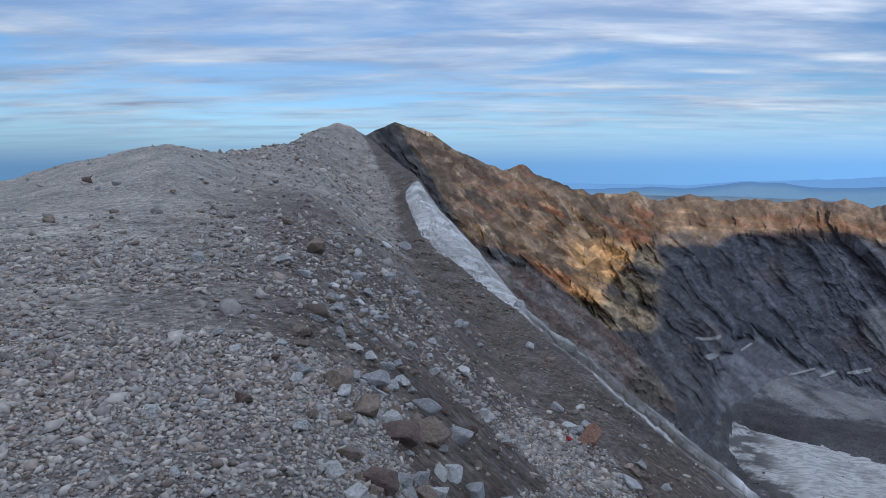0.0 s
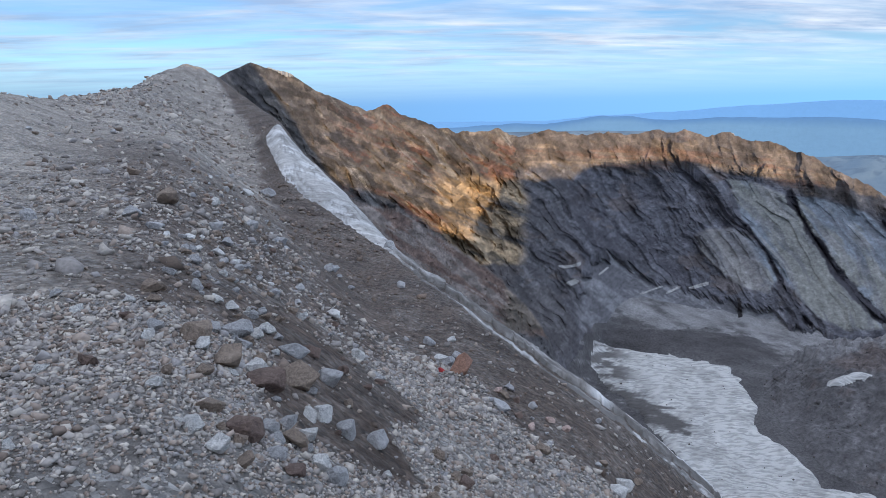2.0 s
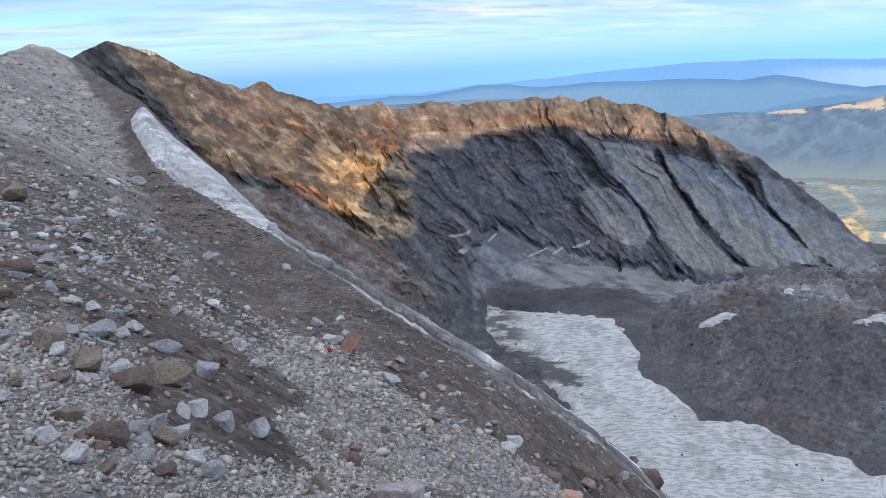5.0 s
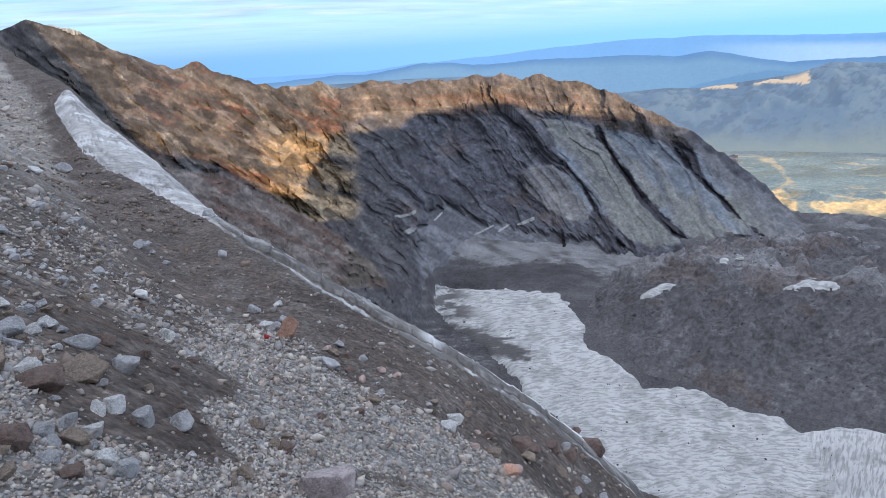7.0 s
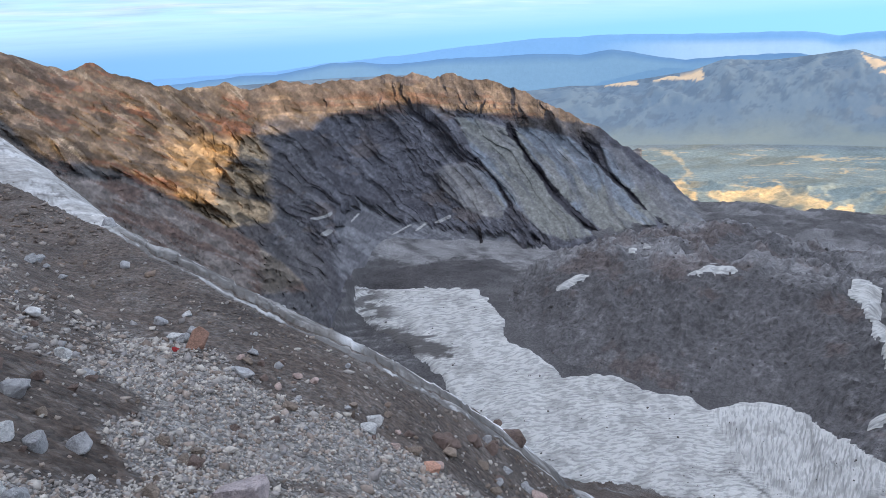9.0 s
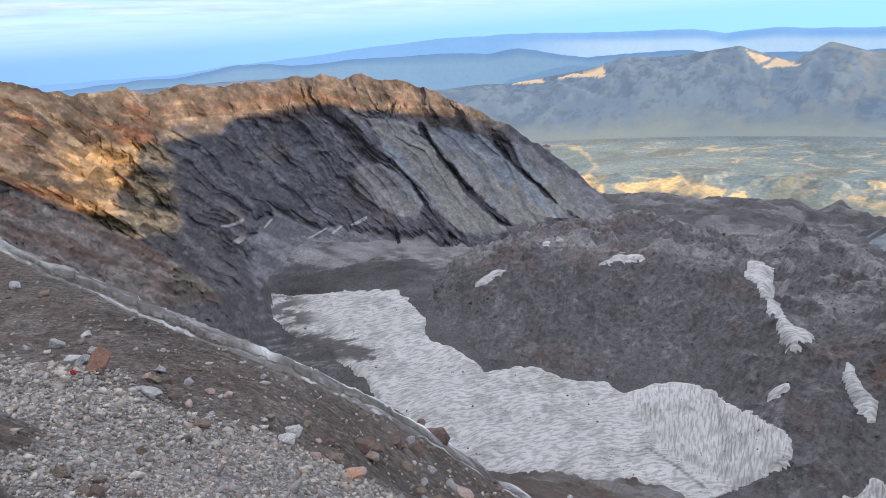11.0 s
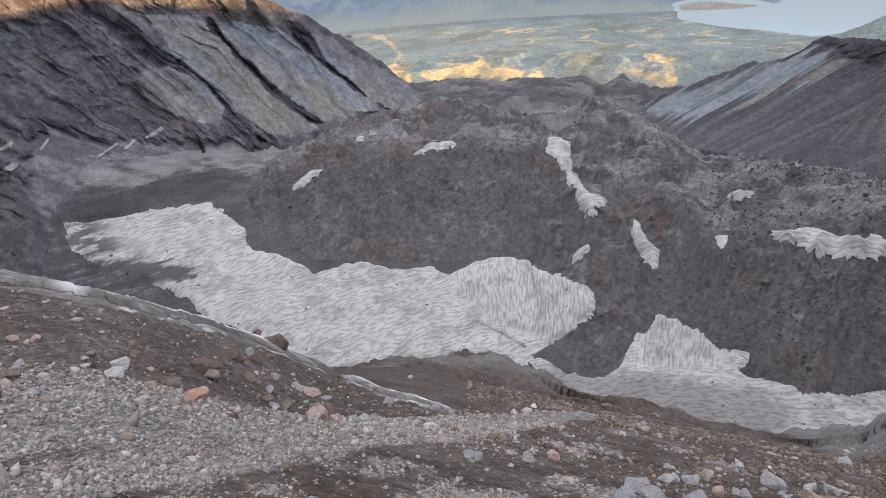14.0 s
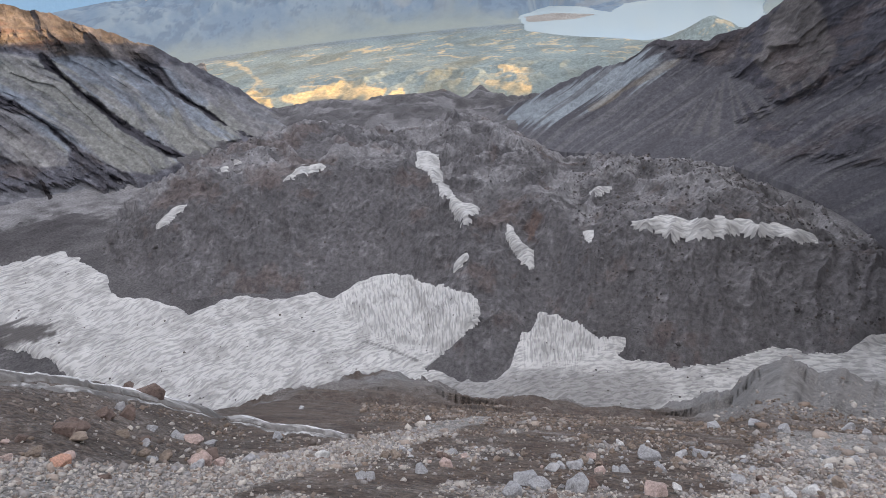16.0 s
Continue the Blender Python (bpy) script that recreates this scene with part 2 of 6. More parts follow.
def snow_material():
    """Old summer snow: fine wavering ripples with grime in their troughs."""
    m = bpy.data.materials.new("old_snow")
    m.use_nodes = True
    nt = m.node_tree
    N, L = nt.nodes.new, nt.links.new
    bs = nt.nodes["Principled BSDF"]
    bs.inputs["Roughness"].default_value = 0.75
    bs.inputs["Specular IOR Level"].default_value = 0.2
    co = N("ShaderNodeTexCoord")
    zone_at = N("ShaderNodeVertexColor")
    zone_at.layer_name = "zones"
    part_of = N("ShaderNodeSeparateColor")
    L(zone_at.outputs[0], part_of.inputs[0])
    sp = N("ShaderNodeSeparateXYZ")
    L(co.outputs["Object"], sp.inputs[0])

    def calc(op, a, b=0.0):
        n = N("ShaderNodeMath")
        n.operation = op
        for socket, v in zip(n.inputs, (a, b)):
            if isinstance(v, (int, float)):
                socket.default_value = v
            else:
                L(v, socket)
        return n.outputs[0]

    out = calc("SQRT", calc("ADD", calc("MULTIPLY", sp.outputs[0], sp.outputs[0]), calc("MULTIPLY", sp.outputs[1], sp.outputs[1])))
    around = calc("MULTIPLY", calc("ARCTAN2", sp.outputs[0], sp.outputs[1]), 700.0)
    warp = N("ShaderNodeTexNoise")
    warp.inputs["Scale"].default_value, warp.inputs["Detail"].default_value = 0.02, 3
    L(co.outputs["Object"], warp.inputs["Vector"])
    lean = calc("MULTIPLY", warp.outputs[0], 26.0)
    waves = []
    for along, across in ((11.0, 3.8), (2.8, 17.0)):
        com = N("ShaderNodeCombineXYZ")
        L(calc("DIVIDE", calc("ADD", around, calc("MULTIPLY", lean, 0.3)), along), com.inputs[0])
        L(calc("DIVIDE", calc("ADD", calc("ADD", out, lean), calc("MULTIPLY", around, -0.25)), across), com.inputs[1])
        n = N("ShaderNodeTexNoise")
        n.inputs["Scale"].default_value, n.inputs["Detail"].default_value, n.inputs["Roughness"].default_value, n.inputs["Distortion"].default_value = 1.0, 2, 0.5, 0.2
        L(com.outputs[0], n.inputs["Vector"])
        waves.append(n.outputs[0])
    pick = N("ShaderNodeMix")
    L(part_of.outputs[2], pick.inputs[0]); L(waves[0], pick.inputs[2]); L(waves[1], pick.inputs[3])
    rip = pick
    ramp = N("ShaderNodeValToRGB")
    ramp.color_ramp.elements[0].position, ramp.color_ramp.elements[1].position = 0.42, 0.53
    ramp.color_ramp.elements[0].color, ramp.color_ramp.elements[1].color = (0.47, 0.46, 0.44, 1), (0.68, 0.665, 0.635, 1)
    L(rip.outputs[0], ramp.inputs[0])
    zone = N("ShaderNodeVertexColor")
    zone.layer_name = "zones"
    sep = N("ShaderNodeSeparateColor")
    L(zone.outputs[0], sep.inputs[0])
    x = N("ShaderNodeMix")
    x.data_type = "RGBA"
    L(sep.outputs[0], x.inputs[0]); L(ramp.outputs[0], x.inputs[6])
    x.inputs[7].default_value = (0.125, 0.115, 0.11, 1)
    big = N("ShaderNodeTexNoise")
    big.inputs["Scale"].default_value, big.inputs["Detail"].default_value = 0.03, 8
    L(co.outputs["Object"], big.inputs["Vector"])
    mr = N("ShaderNodeMapRange")
    mr.inputs[1].default_value, mr.inputs[2].default_value, mr.inputs[3].default_value, mr.inputs[4].default_value = 0.3, 0.7, 0.9, 1.08
    L(big.outputs[0], mr.inputs[0])
    g = N("ShaderNodeCombineColor")
    for k in range(3):
        L(mr.outputs[0], g.inputs[k])
    y = N("ShaderNodeMix")
    y.data_type, y.blend_type = "RGBA", "MULTIPLY"
    y.inputs[0].default_value = 1.0
    L(x.outputs[2], y.inputs[6]); L(g.outputs[0], y.inputs[7])
    L(y.outputs[2], bs.inputs["Base Color"])
    b = N("ShaderNodeBump")
    b.inputs["Strength"].default_value, b.inputs["Distance"].default_value = 1.0, 4.0
    L(rip.outputs[0], b.inputs["Height"])
    L(b.outputs[0], bs.inputs["Normal"])
    return m


M_SLOPE = earth("gravel_slope", (0.285, 0.26, 0.235), (0.132, 0.096, 0.076), (0.52, 0.45, 0.375), (0.215, 0.208, 0.203), grain=0.16, bump=1.0, contrast=0.5, spots=(0.52, 0.50, 0.475), spot_size=0.045, pebbles=(0.055, 0.17))
M_WALL = earth("crater_wall", (0.1, 0.1, 0.1), grain=3.5, bump=0.8, contrast=0.2, tinted=True, broad=0.3)
M_WALL_E = earth("crater_wall_shaded", (0.1, 0.1, 0.1), grain=3.5, bump=0.7, contrast=0.16, tinted=True, broad=0.3)
M_FLOOR = earth("crater_floor", (0.128, 0.121, 0.121), (0.31, 0.30, 0.297), (0.08, 0.074, 0.075), (0.5, 0.49, 0.49), grain=3, bump=0.9, contrast=0.45)
M_DOME = earth("lava_dome", (0.158, 0.15, 0.151), (0.33, 0.318, 0.316), (0.17, 0.118, 0.10), (0.078, 0.071, 0.069), grain=6.5, bump=1.0, contrast=0.42, broad=0.35)
M_SNOW = snow_material()
M_ICE = earth("firn_ice", (0.53, 0.505, 0.475), (0.155, 0.138, 0.124), (0.80, 0.785, 0.765), grain=0.5, bump=0.6, contrast=0.35, rough=0.9)
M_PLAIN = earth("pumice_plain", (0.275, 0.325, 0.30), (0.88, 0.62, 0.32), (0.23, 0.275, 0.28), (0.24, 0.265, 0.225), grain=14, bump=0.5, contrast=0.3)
# far hills emit their colour, which has the distance haze painted in
M_HILLS = earth("hazed_far_hills", (0.2, 0.2, 0.2), grain=30, bump=0.3, contrast=0.03, glow=0.85, tinted=True)

# ---- the rim slope underfoot, out to its crests and lips ----
EYE_H = 1.55
# behind the eye the crest is unseen, raised to shade the near slope
CREST_AZ = [-180, -140, -90, -60, -45, -33.5, -30, -25, -22.5, -20.9, -17.9, -16, -13.9, -12.9, -11.1, -8.7, -6.9, -4, -2.1, -0.2, 2, 3.5, 5, 7, 9.5, 12.3, 15, 18.5, 25.3, 31.5, 35.3, 39.5,
            44, 48, 52.7, 56.5, 60.7, 64, 67, 70, 74.2, 77, 79.3, 83, 87, 91, 96, 98, 100.2, 102.3, 104.8, 107.8, 114, 125, 140, 165, 180]
CREST_EL = [16, 10, 3, 0, -1.5, -1.26, -0.19, 0.96, 1.46, 1.25, 0.68, 1.0, 1.47, 1.38, 2.55, 3.17, 2.34, -0.03, -1.4, -4.2, -6.4, -8.0, -9.9, -12.1, -14.3, -16.0, -17.9, -20.2, -24.4, -28.3, -30.7, -33.4,
            -36.5, -37.5, -38.0, -37.3, -37.4, -38.9, -40.1, -42.1, -43.5, -41.1, -40.5, -41.8, -41.4, -40.1, -38.2, -36.1, -34.8, -35.6, -35.0, -35.5, -30, -8, 12, 16, 16]
CREST_R = [130, 110, 80, 65, 60, 58, 54, 48, 45, 47, 60, 75, 85, 92, 130, 170, 160, 115, 85, 68, 55, 47, 39, 30, 24, 21, 19, 17.5, 16, 16.5, 17.5, 20,
           24, 90, 160, 165, 160, 160, 165, 180, 220, 230, 230, 225, 210, 170, 110, 95, 90, 90, 92, 95, 100, 110, 120, 130, 130]
crest_el, crest_r = curve(CREST_AZ, CREST_EL, 0.5), curve(CREST_AZ, CREST_R, 0.8)


def slope_plane(az, r):
    u = r * np.cos(np.radians(az - 80))
    down = 0.85 * 0.5 * (u + np.sqrt(u * u + 0.12)) - 0.1
    return -EYE_H - np.where(u > -0.2, down, 0) + np.where(u < 0, 0.35 * (1 - np.exp(np.minimum(u, 0))), 0)


def ground_z(az, r, rough=True):
    az = (az + 180) % 360 - 180
    rc = crest_r(az)
    wild = smooth01((az - 43) / 4) * smooth01((112 - az) / 4)
    zc = rc * tand(crest_el(az) + wild * 0.5 * fbm(az / 1.1, 0 * az, 5, 0.6, 14) + (1 - wild) * 0.10 * fbm(az / 0.7, 0 * az, 4, 0.6, 15))
    inner = slope_plane(az, r) + (zc - slope_plane(az, rc)) * smooth01((r / rc - 0.3) / 0.7)
    fall = np.interp(az, [-50, -20, -8, -3, 0, 45, 110, 130, 150], [0.4, 0.4, 0.5, 0.9, 1.5, 1.3, 1.3, 0.8, 0.4])
    outer = zc - fall * (r - rc) - 0.2 * np.minimum(r - rc, 3)
    z = np.where(r <= rc, inner, outer)
    if rough:
        x, y = polar(az, r)
        far = smooth01((r - 30) / 60) * np.where(az > 42, 1, 0.2) * np.where(r < rc * 1.02, 1, 0.5)
        z = z + 0.05 * fbm(x / 0.9, y / 0.9, 5, 0.55, 3) * np.minimum(r / 4, 1) + 0.05 * ridged(x / 1.6, y / 1.6, 4, 0.55, 8) * smooth01((r - 4) / 8) + 0.12 * fbm(x / 5, y / 5, 4, 0.5, 9) * smooth01((r - 3) / 6)
        z = z + np.where(az > 45, 1, 0) * smooth01((r - 35) / 40) * smooth01((0.97 - r / rc) / 0.12) * (0.9 * facets(x / 13 + 0.4 * fbm(x / 9, y / 9, 3, 0.5, 24), y / 13, 340, 1.4)[0] + 0.3 * facets(x / 5, y / 5, 350, 1.4)[0] + 0.7 * ridged(x / 12, y / 12, 4, 0.55, 26))
        z = z + far * 4.0 * (ridged(x / 45, y / 45, 5, 0.5, 21) - 0.25) * np.where(r < rc, smooth01((1.0 - r / rc) / 0.25), 1)
    return z


AZ = np.concatenate([np.arange(-180, -46, 2.0), np.arange(-46, 116, 0.2), np.arange(116, 181, 2.0)])
TG = np.concatenate([[0.0, 2e-4, 6e-4, 1.2e-3, 1.8e-3], 1.023 ** np.arange(-265, 150)])
A2, T2 = np.meshgrid(AZ, TG)
R2 = np.minimum(T2 * crest_r(A2), 560)
Z2 = np.maximum(ground_z(A2, R2), -640)
X2, Y2 = polar(A2, R2)


def bank_mask(az, r):
    """The dark soil bank between the gravel and the ice along the lip."""
    a = np.radians(az - 80)
    u, v = r * np.cos(a), r * np.sin(a)
    edge = np.interp(v, [-70, -40, -23, -14, -12, -10.9, -10, -9.4, -8, -7.2, -6.6, -6.0, -5.7, -5.4, -5.2], [7, 4, 2.6, 2.1, 2.0, 2.8, 3.4, 4.0, 4.2, 4.5, 5.1, 5.6, 6.6, 9, 30])
    return smooth01((u - edge + 0.8 * fbm(u / 1.6, v / 1.6, 5, 0.6, 44)) / 0.6)


def dirt_mask(az, r):
    """Brown soil between the gravel runs: strips down the slope, and the bank along the lip. u runs down the slope, v across it."""
    a = np.radians(az - 80)
    u, v = r * np.cos(a), r * np.sin(a)
    n = fbm(u / 1.6, v / 1.6, 5, 0.6, 44)
    m = fbm(u / 4.5 + 3, v / 1.5, 5, 0.55, 45)
    bank = bank_mask(az, r)
    top_of = np.interp(v, [-9, -8, -6.5, -5, -3.8], [1.0, 1.5, 2.3, 1.9, 1.7])
    upper = smooth01((u - 0.1 + 0.6 * n) / 0.3) * smooth01((top_of - u + 0.6 * n) / 0.3) * smooth01((v + 11) / 4) * smooth01(0.8 + 1.6 * m)
    strip = 0.8 * smooth01(1.4 - np.abs(v + 4.55 + 0.3 * n) / 0.16) * smooth01((u - 2.2) / 0.4) * smooth01((4.2 - u) / 0.8)
    blotch = fbm(u / 2.4, v / 1.6, 5, 0.6, 46)
    right = smooth01((v + 3.85 + 0.7 * n) / 0.4) * smooth01((0.42 * u - 0.6 - v + 1.3 * n) / 0.8) * smooth01((u - 2.2 + 0.5 * n) / 0.6) * smooth01(1.0 - 2.4 * (blotch - 0.14))
    mid = smooth01((az + 27) / 9) * smooth01((9 - az) / 5) * smooth01((r - 3.2) / 2)
    thin = fbm(u / 2.6 + 0.3 * n, v / 0.6, 5, 0.62, 47)
    loose = 0.85 * smooth01((np.maximum(m, thin * mid) - 0.17 + 0.31 * mid) * 5) * smooth01((u + 5) / 3) * smooth01((12 - v) / 3)
    far = 0.75 * smooth01((m + 0.15) * 3) * smooth01((r - 12) / 8) * smooth01((6 - az) / 8) * smooth01((az + 26) / 8)
    crown = 0.6 * smooth01(1.2 - np.hypot((az + 31) / 5, (r - 6.6) / 1.6)) * smooth01(0.6 + 2 * n)
    return np.clip(np.maximum.reduce([bank, upper, strip, right, loose * (1 - smooth01((v + 5.6) / 0.5) * smooth01((-3.4 - v) / 0.3)), far, crown]), 0, 1)


dirt = dirt_mask(A2, R2)
dirt = dirt * np.clip(0.92 + 0.35 * fbm(X2 / 0.7, Y2 / 0.7, 5, 0.65, 49), 0.5, 1)
bank_at = bank_mask(A2, R2) * (A2 < 46)
warm = (1 - bank_at) * np.maximum(smooth01((R2 - 12) / 30) * smooth01((4 - A2) / 10), smooth01((R2 - 3) / 4) * smooth01((-12 - A2) / 8))
lip_side = smooth01((T2 - 0.68) / 0.2) * smooth01((1.02 - T2) / 0.03) * smooth01((A2 - 4) / 6) * smooth01((50 - A2) / 5)
dusty = lip_side * smooth01((fbm(A2 / 2.5 + 1.2 * T2, T2 * 22, 5, 0.6, 48) - 0.12) * 6) * 0.4
knob = smooth01((T2 - 0.45) / 0.25) * smooth01((A2 - 46) / 4) * smooth01(0.45 + 0.45 * np.exp(-((A2 - 64) / 9) ** 2) + 2.2 * fbm(X2 / 26, Y2 / 26, 5, 0.6, 50)) * (1 - 0.5 * smooth01((A2 - 91) / 4)) * (0.55 + 0.7 * facets(X2 / 8, Y2 / 8, 360)[1])
mud = smooth01((T2 - 0.35) / 0.25) * (T2 < 1.02) * np.maximum(smooth01((A2 - 46) / 3) * smooth01((70 - A2) / 4) * smooth01(0.75 + 2 * fbm(X2 / 22, Y2 / 22, 4, 0.6, 51)), 0.8 * smooth01((A2 - 74) / 3))
knob = np.clip(np.maximum(knob, mud), 0, 1)
zones = np.stack([dirt * (1 - 0.5 * warm) * (1 - 0.8 * knob) * (1 - 0.10 * bank_at), warm * 0.7 * (1 - 0.6 * dirt), np.maximum.reduce([dusty, 0.75 * knob])], -1)
ground = tagged(grid_object("ground", X2, Y2, Z2, M_SLOPE, cells=(R2 < 559)[:-1, :-1], masks=zones), "grey gravel and brown soil slope on the crater rim", "ground", kind="structure")

# ---- crater floor, dome and snow in one relief ----
floor_az = [-10, 20, 26, 31, 38, 45, 60, 75, 90, 105, 130]
floor_rings = [(380, [-460] * 11), (700, [-430, -430, -430, -430, -431, -432, -432, -434, -436, -434, -430]),
               (1000, [-386, -384, -384, -385, -390, -402, -420, -436, -440, -430, -420]), (1200, [-325, -328, -338, -370, -402, -420, -440, -450, -446, -425, -400]),
               (1500, [-300, -330, -360, -430, -450, -460, -470, -480, -430, -400, -380]), (1900, [-400, -420, -450, -480, -490, -490, -490, -530, -500, -400, -380])]
breach_el = curve([40, 49.5, 52.1, 54.5, 55.2, 58.5, 59.9, 61.0, 61.8, 62.8, 64.3, 66.7, 68.8, 69.6, 70.7, 71.4, 72.2, 73.2, 73.7, 76.5, 80, 130], [-16.5, -15.5, -14.2, -14.3, -14.2, -14.1, -14.2, -14.5, -15.0, -14.5, -14.4, -14.4, -14.15, -14.6, -15.3, -14.7, -14.1, -15.0, -15.6, -15.6, -15.8, -15.8], 0.25)


WB_AZ = [-10, 5, 12, 15.8, 17.6, 18.8, 20.2, 22.5, 24.5, 27, 31, 38.7, 43.4, 50, 55, 58, 62]
WB_EL = [-24, -24, -24, -24, -24.4, -24.5, -24.0, -22.0, -19.5, -17.4, -17.0, -17.7, -17.9, -16.5, -16.2, -16.6, -17.5]
WB_R = [150, 330, 540, 640, 710, 750, 790, 880, 1010, 1150, 1225, 1290, 1310, 1420, 1600, 1750, 1850]
foot_el, foot_out = curve(WB_AZ, WB_EL, 1.0), curve(WB_AZ, WB_R, 1.0)


def floor_z(az, r):
    rings = [(q, curve(floor_az, v, 5)(az)) for q, v in floor_rings] + [(2100, 2100 * tand(breach_el(az)))]
    z = rings[0][1]
    for (q0, a), (q1, b) in zip(rings[:-1], rings[1:]):
        z = np.where(r >= q0, a + (b - a) * np.clip((r - q0) / (q1 - q0), 0, 1), z)
    z = np.where(r > 2100, rings[-1][1] - 0.5 * (r - 2100), z)
    # scree runs out from the foot of the wall
    rb = foot_out(az)
    apron = rb * tand(foot_el(az)) + 4 - np.where(r < rb, 0.55, -0.3) * np.abs(r - rb)
    apron = np.minimum(apron, rb * tand(foot_el(az)) + 10)
    k = np.clip(0.5 + (apron - z) / 60, 0, 1)
    return np.where(az < 50, z + (apron - z) * k + 15 * k * (1 - k), z)


# the dome: foot, shoulder and crest, seen from the rim
foot_r = curve([34.5, 35.5, 37.7, 38.3, 41.5, 43.4, 47.6, 51.5, 55, 59.3, 62.2, 64, 65.5, 68.4, 72, 74.5, 76, 78, 82.7, 85.5, 87, 90.6, 94.7, 99, 101.6, 104.5, 107, 112],
               [1020, 1000, 930, 885, 835, 790, 790, 765, 760, 765, 760, 720, 600, 545, 550, 590, 640, 650, 605, 605, 575, 570, 590, 630, 630, 640, 690, 760], 0.4)
top_el = curve([34.5, 35.7, 39.6, 42.9, 46.4, 52.3, 57.7, 61.9, 66.4, 69.5, 72.4, 75.4, 79.3, 84.3, 91.3, 98.2, 102.3, 105.4, 112], [-22.3, -22, -20.5, -18.6, -17.6, -16.4, -15.6, -16.85, -17.3, -16.4, -17.1, -18.7, -21, -21, -21.3, -23.8, -25.8, -26.1, -27], 0.8)
top_r = curve([34.5, 39.6, 46.4, 52.3, 57.7, 66.4, 72.4, 75.4, 79.3, 91.3, 98.2, 102.3, 112], [1025, 1050, 1100, 1180, 1250, 1200, 1150, 1080, 1000, 930, 880, 820, 800], 1.5)
sh_el = curve([34.5, 36, 39, 42, 50, 60, 66, 70, 72.5, 75, 79, 81.5, 83, 89, 94, 100, 106, 112], [-22.4, -22.2, -21.6, -20.4, -19.8, -20.0, -20.5, -25.6, -25, -23.6, -25.5, -28.6, -26.8, -25.4, -25.1, -25.8, -27, -28], 0.8)
sh_r = curve([34.5, 36, 42, 50, 60, 66, 70, 75, 79, 81.5, 83, 89, 94, 100, 106, 112], [1023, 1010, 965, 960, 960, 945, 780, 830, 770, 690, 720, 740, 760, 770, 760, 790], 0.8)


def dome_z(az, r):
    f, t, s = foot_r(az), top_r(az), sh_r(az)
    zf, zt, zs = floor_z(az, f) - 3, t * tand(top_el(az)), s * tand(sh_el(az))
    a = np.clip((r - f) / (s - f), 0, 1)
    z = np.where(r < s, zf + (zs - zf) * (a ** 0.9), zs + (zt - zs) * np.clip((r - s) / (t - s), 0, 1))
    z = np.where(r < f, zf - 0.9 * (f - r), z)
    return np.where(r > t, zt - 0.35 * (r - t), z)


AF = np.arange(-4, 118, 0.17)
RF = np.concatenate([np.arange(430, 1000, 3.2), np.arange(1000, 1500, 5), np.arange(1500, 2400, 10)])
A3, R3 = np.meshgrid(AF, RF)
X3, Y3 = polar(A3, R3)
ZF = floor_z(A3, R3) + 3.0 * fbm(X3 / 60, Y3 / 60, 5, 0.5, 70) + smooth01((R3 - 1350) / 300) * (26 - 14 * smooth01((R3 - 1950) / 120)) * ridged(X3 / 120, Y3 / 120, 6, 0.62, 71)
ZD = dome_z(A3, R3)
up = smooth01((R3 - foot_r(A3)) / 120)
plateau = smooth01((R3 - sh_r(A3)) / 80)
flank = up * (1 - plateau)
ribs = crags(A3 / 2.2 + 0.5 * fbm(X3 / 70, Y3 / 70, 3, 0.5, 73), R3 / 260, 5, 74)
blocky = crags(X3 / 48 + 0.5 * fbm(X3 / 40, Y3 / 40, 3, 0.5, 72), Y3 / 48, 4, 77, 0.55)
ZD = ZD + (0.4 + up) * (3.0 * fbm(X3 / 40, Y3 / 40, 6, 0.6, 75) + 1.5 * vnoise(X3 / 4.6, Y3 / 4.6, 79) * smooth01(0.5 + fbm(X3 / 30, Y3 / 30, 3, 0.5, 77) * 2))
ZD = ZD + up * 5 * (crags(X3 / 17 + 0.4 * fbm(X3 / 15, Y3 / 15, 3, 0.5, 82), Y3 / 17, 3, 83) - 0.35)
ZD = ZD + flank * (12 * (ribs - 0.35) + 12 * (blocky - 0.35)) + plateau * (24 * (blocky - 0.4) + 8 * ridged(X3 / 70, Y3 / 70, 5, 0.6, 78))
is_dome = (ZD > ZF) & (A3 > 34) & (A3 < 113)
ZC = np.where(is_dome, ZD, ZF)
EL3 = np.degrees(np.arctan2(ZC, R3))


def inside(az, el, poly):
    """Which of the places lie inside a closed outline of (azimuth, elevation)."""
    hit = np.zeros(az.shape, bool)
    for (a0, e0), (a1, e1) in zip(poly, poly[1:] + poly[:1]):
        if e0 != e1:
            hit ^= ((e0 > el) != (e1 > el)) & (az < (a1 - a0) * (el - e0) / (e1 - e0) + a0)
    return hit


